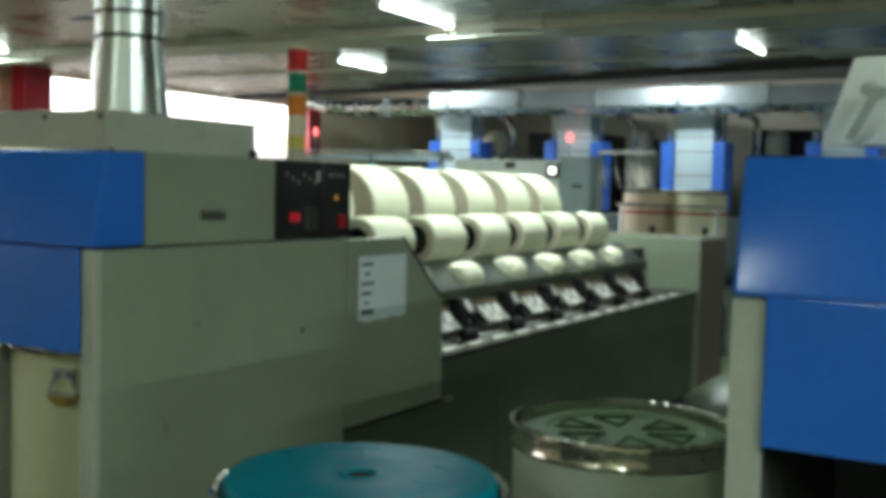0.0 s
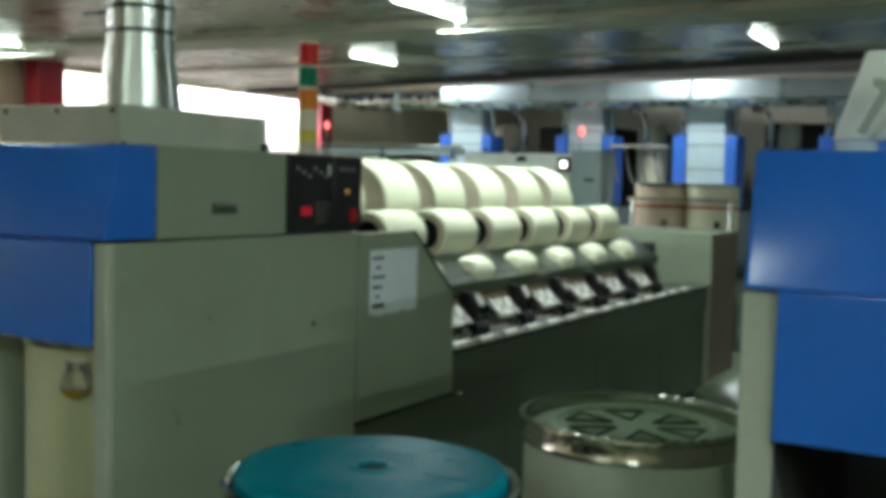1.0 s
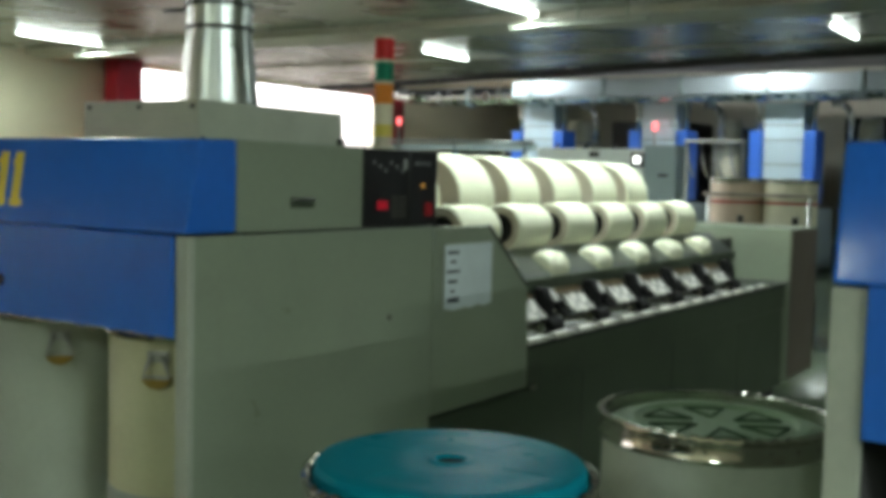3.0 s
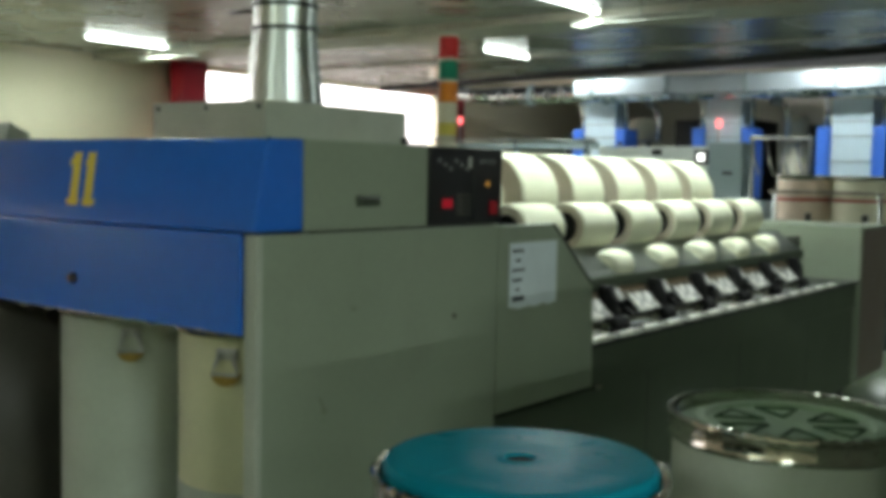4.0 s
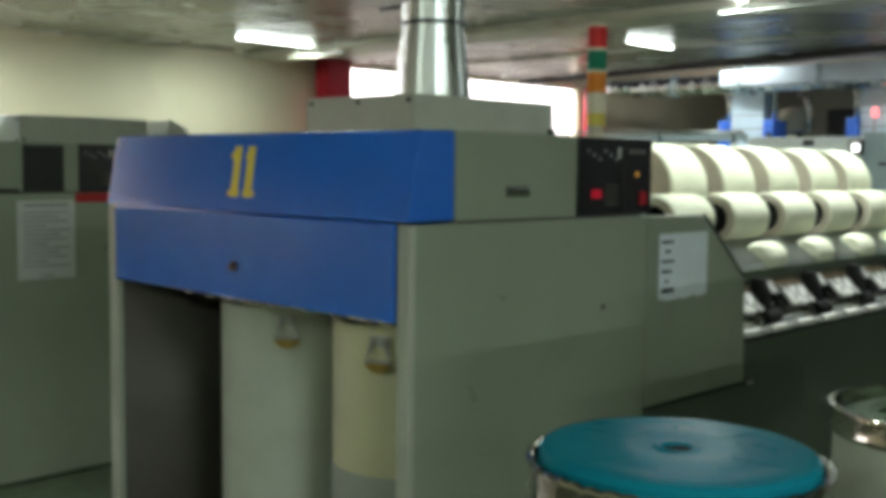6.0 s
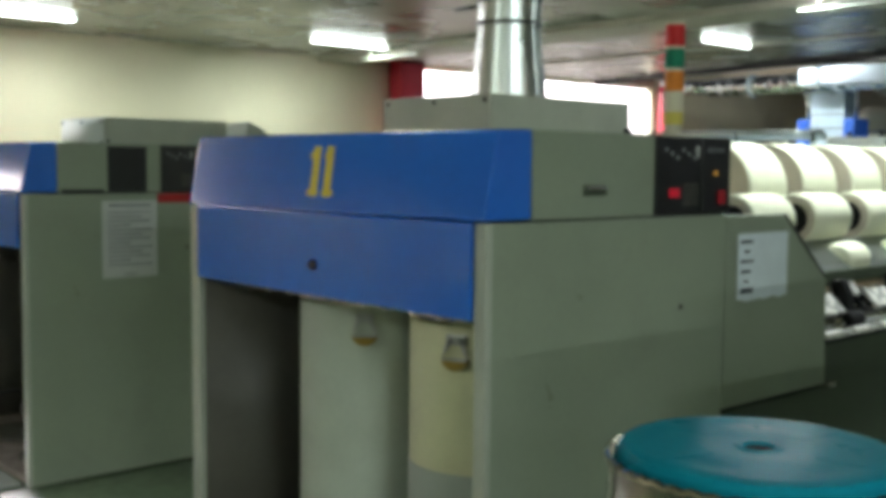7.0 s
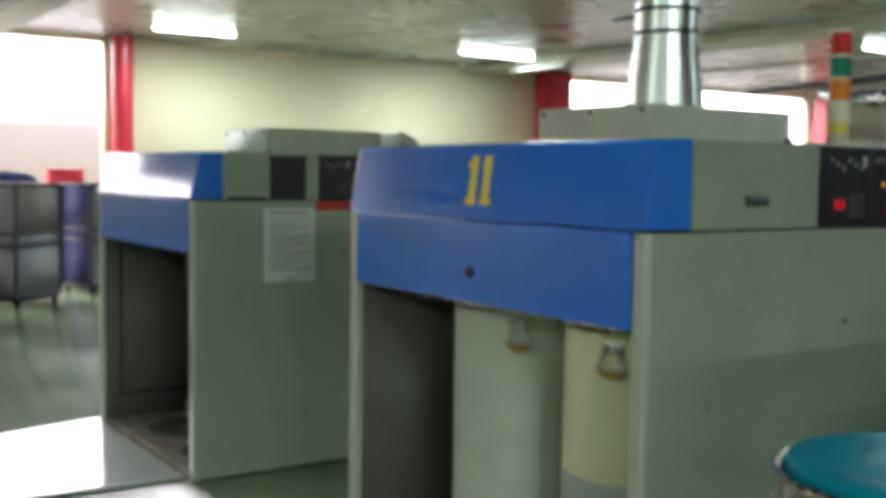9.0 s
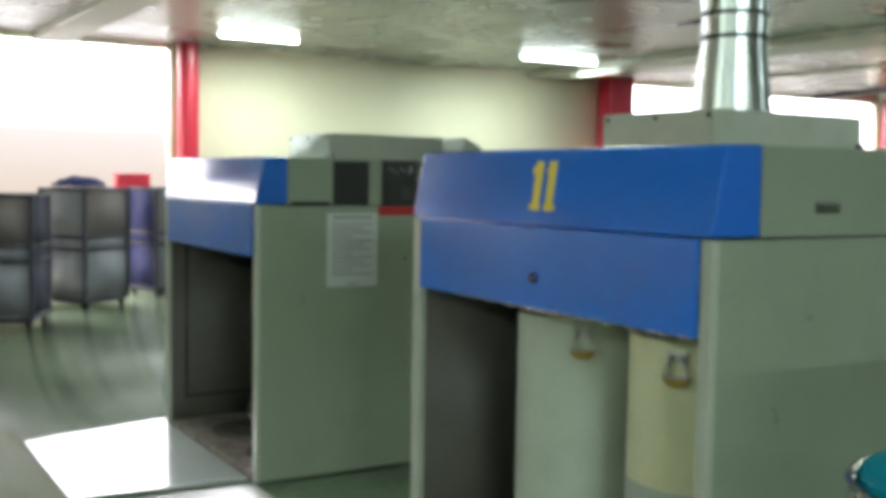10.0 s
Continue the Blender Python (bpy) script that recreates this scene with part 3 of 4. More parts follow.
rest_of_comber(m11)
m10 = comber(-3.035, -0.04, "blue and grey combing machine with an empty can bay", 10)
m12 = comber(3.05, 0.02, "blue and grey combing machine with a white cover on its hood", 12)

# number and controls of the middle machine
lean = math.degrees(math.atan2(HOOD_BACK - 0.013, HOOD_TOP - CREASE))
number = text_mesh("11", 0.205, YELLOW, "number", m11, pose(-0.694, -0.0030, 1.460, 90 - lean, 0, 0), bold=0.008, shear=-0.07, spacing=0.66, label="yellow painted machine number")
for a in (-0.0375, 0.0375):
    part("number_foot", prism(bmesh.new(), [(a - 0.027, -0.004), (a + 0.027, -0.004), (a + 0.027, 0.013), (a - 0.027, 0.013)], "z", -0.001, 0.0014), YELLOW, number)
    part("number_flag", prism(bmesh.new(), [(a - 0.036, 0.108), (a - 0.014, 0.118), (a - 0.014, 0.140), (a - 0.036, 0.126)], "z", -0.001, 0.0014), YELLOW, number)


def control_panel(t, y0, y1, z0, z1, lit):
    c = part("control_panel", boxed(-0.003, 0.008, y0, y1, z0, z1, bevel=0.003), BLACK, t, "black control panel with lit red displays" if lit else "black control panel")
    c.location.x = OVER
    w, h = y1 - y0, z1 - z0
    part("divider", boxed(0.0085, 0.012, y0 + 0.58 * w, y0 + 0.60 * w, z0 + 0.004, z1 - 0.004), DARK, c)
    if lit:
        part("display", boxed(0.009, 0.011, y0 + 0.16 * w, y0 + 0.29 * w, z0 + 0.22 * h, z0 + 0.33 * h, bevel=0.001), LED_RED, c, "lit red display")
        part("rocker_switch", boxed(0.009, 0.016, y0 + 0.82 * w, y0 + 0.91 * w, z0 + 0.12 * h, z0 + 0.30 * h, bevel=0.002), SWITCH_RED, c, "dim red switch")
        bm = bmesh.new()
        lathe(bm, [(0.008, 0), (0.008, 0.006), (0, 0.008)], 12, (0.008, y0 + 0.78 * w, z0 + 0.53 * h), "x")
        part("indicator", bm, LED_ORANGE, c, "orange indicator")
    bm = bmesh.new()
    for q in range(5):
        box(bm, 0.0085, 0.0098, y0 + 0.35 * w, y0 + 0.55 * w, z0 + (0.12 + 0.06 * q) * h, z0 + (0.15 + 0.06 * q) * h)
    part("keypad", bm, INNER, c)
    for q in range(6):
        a, b = y0 + (0.10 + 0.075 * q) * w, z0 + (0.80 - 0.05 * (q % 3)) * h
        part("marking", boxed(0.0085, 0.0095, a, a + 0.03 * w, b, b + 0.05 * h), INK_PALE, c)
    part("marking", boxed(0.0085, 0.0105, y0 + 0.51 * w, y0 + 0.545 * w, z0 + 0.74 * h, z0 + 0.88 * h), PAPER, c)
    for q in range(4):
        a = y0 + (0.68 + 0.06 * q) * w
        part("marking", boxed(0.0085, 0.0095, a, a + 0.025 * w, z0 + 0.80 * h, z0 + 0.86 * h), INK_PALE, c)
    return c


control_panel(m11, 0.685, 1.068, PANEL_TOP + 0.008, HOOD_TOP, True)
grip = part("handle_recess", boxed(OVER - 0.004, OVER, 0.368, 0.468, 1.468, 1.498, bevel=0.002), APRON, m11)
part("handle", boxed(OVER, OVER + 0.009, 0.376, 0.46, 1.486, 1.496, bevel=0.002), STEEL, grip, "small steel pull handle")
paper_sheet(m11, "paper_sheet", PAPER_BLUE, 1.139, 1.444, 1.106, 1.336,
            [(0.05, 0.28, 0.86, 0.010), (0.12, 0.22, 0.72, 0.010), (0.05, 0.30, 0.58, 0.009), (0.06, 0.25, 0.43, 0.010),
             (0.12, 0.20, 0.29, 0.009), (0.06, 0.30, 0.14, 0.016)], INK, "faded white paper notice with torn lower edge", torn=0.016)

# controls of the machine with the empty bay
control_panel(m10, 0.69, 1.01, PANEL_TOP + 0.006, HOOD_TOP - 0.004, False)
part("dark_window", boxed(OVER - 0.004, OVER + 0.003, 0.41, 0.615, PANEL_TOP + 0.008, HOOD_TOP - 0.012, bevel=0.003), BLACK, m10)
part("slot", boxed(OVER - 0.004, OVER + 0.003, 0.18, 0.39, PANEL_TOP + 0.004, PANEL_TOP + 0.022, bevel=0.003), BLACK, m10)
part("warning_strip", boxed(PANEL_OUT - 0.001, PANEL_OUT + 0.004, 0.672, 0.89, 1.352, 1.398, bevel=0.002), RED_PLASTIC, m10, "red warning strip")
paper_sheet(m10, "notice", PAPER, 0.378, 0.668, 0.985, 1.365,
            [(0.12, 0.88, 0.92, 0.014)] + [(0.10 if q % 3 else 0.10, (0.9, 0.72, 0.86, 0.5)[q % 4], 0.84 - 0.057 * q, 0.008) for q in range(13)]
            + [(0.4, 0.62, 0.03, 0.008)], INK_PALE, "laminated white printed notice")
bm = prism(bmesh.new(), [(1.50, HOOD_TOP), (1.66, HOOD_TOP), (1.66, 1.75), (1.54, 1.80)], "x", -0.75, -0.5, bevel=0.004)
part("roof_flap", bm, GREY_LIGHT, m10)


# ---- duct, tower, laps and heads of the middle machine ----
d = thing("exhaust_duct", -0.965, 1.08, 1.806, "galvanised steel exhaust duct rising from the filter box", "duct")
bm = bmesh.new()
lathe(bm, [(0.150, 0.0), (0.150, 0.015), (0.122, 0.27), (0.122, 0.285)], 22)
for f in bm.faces:
    f.smooth = False
part("cone", bm, ZINC, d)
bm = bmesh.new()
lathe(bm, [(0.122, 0.285), (0.122, 0.44), (0.127, 0.45), (0.122, 0.46), (0.122, CEIL - 1.806)], 40)
part("pipe", bm, ZINC, d)
for z in (0.288, 0.375):
    bm = bmesh.new()
    lathe(bm, [(0.122, z - 0.008), (0.130, z - 0.006), (0.130, z + 0.006), (0.122, z + 0.008)], 40)
    part("clamp_band", bm, BLACK, d, "black clamp band")
bm = bmesh.new()
box(bm, -0.30, -0.128, -0.008, 0.008, 0.368, 0.382)
part("bracket", bm, BLACK, d)

t = thing("signal_tower", -0.19, 1.085, HOOD_TOP + 0.003, "stack light with red, green, orange, clear and yellow lenses", "signal light")
bm = bmesh.new()
lathe(bm, [(0, 0), (0.036, 0), (0.036, 0.012), (0.030, 0.02), (0.030, 0.045), (0, 0.045)], 28)
part("base", bm, surface("beige_plastic", (0.5, 0.47, 0.36), 0.5), t)
for name, m, z0, z1 in (("yellow_lens", LENS_YELLOW, 0.046, 0.088), ("clear_lens", LENS_WHITE, 0.096, 0.148), ("orange_lens", LENS_ORANGE, 0.156, 0.224),
                        ("green_lens", LENS_GREEN, 0.234, 0.296), ("red_lens", LENS_RED, 0.306, 0.376)):
    bm = bmesh.new()
    rings = [(0, z0)]
    n = 5
    for q in range(n + 1):
        z = z0 + (z1 - z0) * q / n
        rings += [(0.0315, z), (0.0335, z + 0.4 * (z1 - z0) / n)] if q < n else [(0.0315, z)]
    lathe(bm, rings + [(0, z1)], 28)
    part(name, bm, m, t)
    bm = bmesh.new()
    lathe(bm, [(0, z1), (0.033, z1), (0.033, z1 + 0.008), (0, z1 + 0.008)], 28)
    part("joint_ring", bm, LENS_WHITE, t)


def lap_meshes(radius, hole, width):
    bm = bmesh.new()
    lathe(bm, [(radius - 0.012, 0.0), (radius - 0.003, 0.004), (radius, 0.015), (radius, width - 0.015), (radius - 0.003, width - 0.004), (radius - 0.012, width)], 56, axis="y")
    for v in bm.verts:
        v.co += v.co.normalized() * 0.002 * noise.noise(v.co * 9)
    side = mesh_of("roll", bm, COTTON)
    bm = bmesh.new()
    for w in (0.0, width):
        prof = [(hole, w)]
        n = 9
        for q in range(n + 1):
            r = hole + (radius - 0.012 - hole) * q / n
            prof.append((r, w + (0.002 if q % 2 else 0.0) * (1 if w else -1)))
        lathe(bm, prof, 48, axis="y")
    lathe(bm, [(hole, 0.0), (hole, width)], 32, axis="y")
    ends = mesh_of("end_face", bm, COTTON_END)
    bm = bmesh.new()
    lathe(bm, [(hole * 0.62, 0.012), (hole * 0.96, 0.012), (hole * 0.96, width - 0.012), (hole * 0.62, width - 0.012)], 32, axis="y")
    lathe(bm, [(0, 0.03), (hole * 0.62, 0.03)], 32, axis="y")
    core = mesh_of("core", bm, RUBBER)
    return side, ends, core


BIG, SMALL = lap_meshes(0.212, 0.06, 0.30), lap_meshes(0.108, 0.066, 0.30)
for k in range(6):
    end = 2.005 + PITCH_LAP * k
    for name, meshes, x, z, label in (("cotton_lap", BIG, -0.775, 1.457, "large full roll of cream cotton lap on the feed tray"),
                                      ("cotton_lap", SMALL, -0.36, 1.342, "small half-used roll of cream cotton lap on the feed rollers")):
        t = thing(name, x, end - 0.30 + random.uniform(-0.006, 0.006), z, label, "cotton lap", "cotton laps")
        for n2, me in zip(("roll", "end_face", "core"), meshes):
            shared(n2, me, t, pose(0, 0, 0, 0, random.uniform(0, 360), 0), "black spool core" if n2 == "core" else "")

# cream lumps below the laps, and one combing head below each
def lump_mesh():
    """A rounded cream lump on the steel slide below a lap."""
    bm = lathe(bmesh.new(), [(0, 0.0), (0.040, 0.0), (0.058, 0.003), (0.070, 0.016), (0.076, 0.045), (0.076, 0.120), (0.072, 0.150), (0.060, 0.170), (0.040, 0.176), (0, 0.176)], 40, (ROLL_X, 0, ROLL_Z), "y")
    for v in bm.verts:
        v.co.x += 0.002 * noise.noise(v.co * 14)
    return mesh_of("lap_sheet", bm, COTTON)


ROLL_X, ROLL_Z = -0.208, 1.174


def head_parts():
    made = []
    bm = prism(bmesh.new(), [(-0.29, 1.098), (-0.285, 1.110), (-0.13, 1.068), (-0.055, 0.995), (-0.066, 0.986), (-0.14, 1.052)], "y", 0.145, 0.335, bevel=0.002)
    made.append(("cover_plate", bm, ALU, "worn bright aluminium cover plate"))
    bm = prism(bmesh.new(), [(-0.215, 1.094), (-0.205, 1.106), (-0.125, 1.080), (-0.13, 1.068)], "y", 0.10, 0.335, bevel=0.002)
    made.append(("guide_strip", bm, surface("tan_strip", (0.42, 0.31, 0.20), 0.5, vary=0.15), "tan guide strip"))
    bm = prism(bmesh.new(), [(-0.16, 0.975), (-0.155, 0.985), (-0.045, 0.952), (-0.05, 0.942)], "y", 0.02, 0.31, bevel=0.002)
    made.append(("lower_plate", bm, STEEL, "grey steel lower plate"))
    bm = prism(bmesh.new(), [(-0.20, 1.06), (-0.17, 1.118), (-0.11, 1.095), (-0.075, 1.05), (-0.12, 1.06)], "y", -0.015, 0.035, bevel=0.004)
    made.append(("bracket", bm, ALU, "pale cast bracket"))
    bm = prism(bmesh.new(), [(-0.21, 1.05), (-0.205, 1.068), (-0.07, 0.975), (-0.075, 0.958)], "y", 0.105, 0.14, bevel=0.003)
    made.append(("dark_bar", bm, RUBBER, "black slanting bar"))
    bm = bmesh.new()
    for x, z, r in ((-0.14, 0.985, 0.022), (-0.075, 0.955, 0.018), (-0.22, 1.03, 0.02)):
        lathe(bm, [(0, 0.01), (r, 0.01), (r, 0.325), (0, 0.325)], 20, (x, 0, z), "y")
    made.append(("roller", bm, CHROME, "polished steel rollers"))
    bm = tube(bmesh.new(), [(-0.20, 0.09, 1.105), (-0.13, 0.19, 1.06), (-0.075, 0.28, 0.995)], 0.008)
    made.append(("pressure_bar", bm, surface("brown_bar", (0.20, 0.12, 0.06), 0.5, vary=0.2), "brown slanting pressure bar"))
    bm = prism(bmesh.new(), [(-0.15, 1.118), (-0.085, 1.112), (-0.062, 1.06), (-0.05, 0.985), (-0.032, 0.96), (-0.032, 0.925), (-0.085, 0.92), (-0.10, 0.985), (-0.125, 1.06)], "y", 0.345, 0.40, bevel=0.008)
    made.append(("arm", bm, RUBBER, "black pressure arm"))
    bm = lathe(bmesh.new(), [(0, 0.33), (0.033, 0.33), (0.036, 0.34), (0.036, 0.43), (0, 0.43)], 24, (-0.06, 0, 0.957), "y")
    made.append(("end_wheel", bm, RUBBER, "black end wheel"))
    bm = bmesh.new()
    for q in range(4):
        box(bm, -0.12 + 0.022 * q, -0.095 + 0.022 * q, 0.03 + 0.06 * q, 0.08 + 0.06 * q, 0.93, 0.965 + 0.014 * (q % 2), bevel=0.004)
    box(bm, -0.05, -0.02, 0.05, 0.30, 0.917, 0.93, bevel=0.003)
    made.append(("fitting", bm, CHROME, "small bright steel fittings"))
    return [(n, mesh_of(n, bm, m), lab) for n, bm, m, lab in made]


LUMP, HEAD = lump_mesh(), head_parts()
part("lap_slide", prism(bmesh.new(), [(-0.305, 1.246), (-0.297, 1.256), (-0.150, 1.152), (-0.156, 1.142)], "y", 1.14, 4.62, bevel=0.002), TRAY, m11, "sloping polished steel lap slide")
for k in range(6):
    y = 1.705 + PITCH_LAP * k
    shared("lap_sheet", LUMP, m11, pose(0, y + 0.095, 0), "cream cotton-like lump on the steel slide below a lap")
    for n, me, lab in HEAD:
        shared(n, me, m11, pose(0, y + 0.02, 0), lab)


# ---- sliver cans ----
CAN_R, CAN_H = 0.254, 1.06


def sliver_can(x, y, body, label, turn=0.0, rim_h=0.035, r=CAN_R, h=CAN_H, band=False, handle=False, z=0.0, group="sliver cans"):
    t = thing("sliver_can", x, y, z, label, "can", group, turn)
    bm = bmesh.new()
    lathe(bm, [(0, 0.0), (r - 0.012, 0.0), (r - 0.006, 0.02), (r - 0.006, h * 0.5), (r - 0.006, h - 0.20), (r - 0.0048, h - 0.19), (r - 0.006, h - 0.175),
               (r - 0.006, h - rim_h), (r - 0.016, h - rim_h), (r - 0.016, h - 0.16), (0, h - 0.16)], 64)
    part("body", bm, body, t)
    bm = bmesh.new()
    lathe(bm, [(r - 0.014, h - rim_h - 0.004), (r - 0.002, h - rim_h - 0.004), (r + 0.002, h - rim_h + 0.004), (r - 0.003, h - rim_h * 0.6), (r - 0.002, h - 0.012),
               (r + 0.004, h - 0.006), (r + 0.003, h), (r - 0.004, h + 0.003), (r - 0.012, h), (r - 0.014, h - rim_h)], 168)
    for v in bm.verts:
        if v.co.z > h - 0.010:
            a = math.atan2(v.co.y, v.co.x)
            v.co.z += 0.0020 * math.sin(48 * a) + 0.0008 * math.sin(17 * a)
    part("rim", bm, CHROME, t, "shiny worn steel rim")
    rivet = mesh_of("rivet", lathe(bmesh.new(), [(0.005, 0), (0.004, 0.003), (0, 0.004)], 8, (0, 0, 0), "x"), CHROME)
    for q in range(24):
        shared("rivet", rivet, t, pose(0, 0, 0, 0, 0, 15 * q) @ pose(r - 0.0035, 0, h - rim_h * 0.55))
    if band:
        bm = bmesh.new()
        lathe(bm, [(r - 0.0055, 0.02), (r - 0.003, 0.022), (r - 0.003, 0.60), (r - 0.0055, 0.605)], 64)
        part("base_band", bm, GREYBAND, t, "grey lower band")
    if handle:
        hd = part("handle", tube(bmesh.new(), [(r + 0.004, -0.014, h - 0.075), (r + 0.011, -0.028, h - 0.105), (r + 0.013, -0.038, h - 0.135), (r + 0.013, 0.038, h - 0.135),
                                               (r + 0.011, 0.028, h - 0.105), (r + 0.004, 0.014, h - 0.075)], 0.006), STEEL, t, "steel bail handle with an ochre grip")
        bow = [(0.042 * math.cos(a), h - 0.132 + 0.036 * math.sin(a)) for a in (math.pi + math.pi * q / 12 for q in range(13))]
        part("grip", prism(bmesh.new(), bow, "x", r - 0.002, r + 0.016, bevel=0.003), BRASS, hd)
        part("bracket", boxed(r - 0.007, r + 0.006, -0.03, 0.03, h - 0.095, h - 0.065, bevel=0.003), STEEL, hd)
    return t


TEAL_XY, MINT_XY = (1.02, -0.31), (1.225, 0.447)
t = sliver_can(*TEAL_XY, MILK, "steel-rimmed sliver can topped by a raised teal plastic plate", rim_h=0.09)
bm = bmesh.new()
R = CAN_R - 0.018
prof = [(0.024, -0.02), (0.024, 0.012), (0.028, 0.016), (0.036, 0.0165), (0.042, 0.0145), (0.07, 0.0145), (0.078, 0.0155), (0.14, 0.0158), (0.148, 0.0150), (0.18, 0.0150),
        (0.188, 0.0160), (R - 0.022, 0.0160), (R - 0.007, 0.013), (R, 0.004), (R, -0.05)]
lathe(bm, [(r, CAN_H + z + 0.005) for r, z in prof], 72)
part("pressure_plate", bm, TEAL, t, "raised teal plastic plate with a centre hole")
for q in range(5):
    bm = bmesh.new()
    prism(bm, [(0.095, -0.035), (0.205, -0.065), (0.215, 0.0), (0.205, 0.065), (0.095, 0.035)], "z", CAN_H + 0.0185, CAN_H + 0.0215, bevel=0.0012)
    bmesh.ops.rotate(bm, verts=bm.verts, cent=(0, 0, 0), matrix=Matrix.Rotation(2 * math.pi * (q + 0.3) / 5, 3, "Z"))
    part("raised_pad", bm, TEAL, t)
# flat black disc paints the dark inside of the centre hole
bm = bmesh.new()
lathe(bm, [(0, CAN_H + 0.016), (0.0245, CAN_H + 0.016)], 24)
part("hole_plug", bm, RUBBER, t, "black disc for the dark inside of the centre hole")

t = sliver_can(*MINT_XY, MILK, "pale sliver can with a sunken green ribbed plastic plate", rim_h=0.05)
bm = bmesh.new()
lathe(bm, [(0, -0.024), (0.17, -0.024), (0.178, -0.014), (0.20, -0.014), (0.206, -0.026), (CAN_R - 0.018, -0.026), (CAN_R - 0.018, -0.08)], 64, (0, 0, CAN_H))
part("pressure_plate", bm, MINT, t, "sunken pale green plastic plate")
for q in range(6):
    bm = bmesh.new()
    a = 2 * math.pi * q / 6
    p0 = Vector((0.155 * math.cos(a - 0.3), 0.155 * math.sin(a - 0.3), 0))
    p1 = Vector((0.155 * math.cos(a + 0.3), 0.155 * math.sin(a + 0.3), 0))
    apex = Vector((0.055 * math.cos(a), 0.055 * math.sin(a), 0))
    up = Vector((0, 0, CAN_H - 0.021))
    tube(bm, [p0 + up, apex + up], 0.0034, 6), tube(bm, [p1 + up, apex + up], 0.0034, 6)
    tube(bm, [p0 + up, p1 + up], 0.003, 6)
    part("rib", bm, MINT_RIB, t, "dark green star rib")

sliver_can(-0.305, 0.345, CREAM, "cream sliver can with a grey base band in the can bay", band=True, handle=True, r=0.245, h=1.075, z=0.066, turn=-66)
sliver_can(-0.885, 0.345, MILK, "milky green-white sliver can in the can bay", handle=True, r=0.245, h=1.075, z=0.066, turn=-42)

# loose plate before the empty bay
bm = prism(bmesh.new(), [(-4.62, -0.03), (-3.10, -0.045), (-3.16, -0.90), (-4.40, -0.90)], "z", 0.004, 0.018, bevel=0.003)
solid("floor_plate", bm, PLATE, "glossy white steel plate lying on the floor before an empty bay", "plate")

# white cover on the hood of the third machine
c = thing("plastic_cover", 1.705, 0.10, HOOD_TOP + 0.02, "white moulded plastic cover standing on a blue hood", "cover")
bm = prism(bmesh.new(), [(-0.035, 0.0), (0.62, 0.0), (0.60, 0.165), (0.015, 0.158)], "y", 0.06, 0.085, bevel=0.006)
part("panel", bm, WHITE, c)
bm = bmesh.new()
prism(bm, [(0.035, 0.0), (0.06, 0.035), (0.085, 0.06), (0.13, 0.075), (0.40, 0.08), (0.42, 0.0)], "y", 0.035, 0.062, bevel=0.010)
part("lobe", bm, WHITE, c)
bm = prism(bmesh.new(), [(0.042, 0.118), (0.40, 0.128), (0.40, 0.090), (0.10, 0.085), (0.060, 0.095)], "y", 0.048, 0.062, bevel=0.008)
part("ridge", bm, WHITE, c)

# grey strip paints the shading of the recess moulded in the cover
bm = prism(bmesh.new(), [(0.034, 0.106), (0.078, 0.100), (0.078, 0.086), (0.060, 0.078), (0.024, 0.008), (0.010, 0.014), (0.045, 0.084), (0.032, 0.094)], "y", 0.028, 0.034, bevel=0.002)
part("groove", bm, GREYBAND, c, "grey strip painted as the shade in a moulded recess")

# emergency stop on that machine
bm = lathe(bmesh.new(), [(0.02, 0), (0.02, -0.02), (0.012, -0.03), (0, -0.03)], 20, (-W_HOOD - 0.001, 0.18, 1.47), "x")
part("stop_button", bm, RED_PLASTIC, m12, "red stop button")


# ---- carding machines across the hall ----
def card(x, y, tall, label, beacon=False):
    t = thing("carding_machine", x, y, 0, label, "machine", "carding machines")
    part("chute", boxed(-0.36, 0.36, 0.0, 0.6, 0.9, tall, bevel=0.02), PALE_BLUE, t, "pale blue feed chute")
    for z in (1.45, 1.9, 2.35, 2.62):
        part("chute_seam", boxed(-0.365, 0.365, -0.012, 0.0, z, z + 0.035), CARD_GREY, t)
    part("side_cover", boxed(-0.62, -0.37, -0.05, 0.55, 1.6, 2.55, bevel=0.03), BRIGHT_BLUE, t, "bright blue side cover")
    part("side_cover", boxed(0.37, 0.60, -0.05, 0.55, 1.2, 2.55, bevel=0.03), BRIGHT_BLUE, t, "bright blue side cover")
    part("body", boxed(-0.75, 0.75, -1.9, 0.9, 0.0, 1.15, bevel=0.05), CARD_GREY, t)
    for s in (-0.5, 0.5):
        pts = [(s, 0.2, 2.5), (s, 0.2, 2.85), (s * 1.02, 0.18, 3.02), (s * 1.1, 0.12, 3.14)]
        part("suction_pipe", tube(bmesh.new(), pts, 0.05, 14), ZINC, t, "bent galvanised suction pipe")
    pts = [(1.05, 0.6, 2.3), (1.05, 0.6, 2.75), (1.0, 0.6, 2.95), (0.88, 0.6, 3.05), (0.7, 0.6, 3.08)]
    part("suction_pipe", tube(bmesh.new(), pts, 0.06, 14), ZINC, t)
    if beacon:
        part("beacon", lathe(bmesh.new(), [(0, 2.55), (0.05, 2.55), (0.05, 2.66), (0.03, 2.70), (0, 2.70)], 20, (0.0, -0.2, 0)), BEACON, t, "lit red beacon")
        part("beacon_post", boxed(-0.02, 0.02, -0.22, -0.18, 2.2, 2.55), STEEL, t)


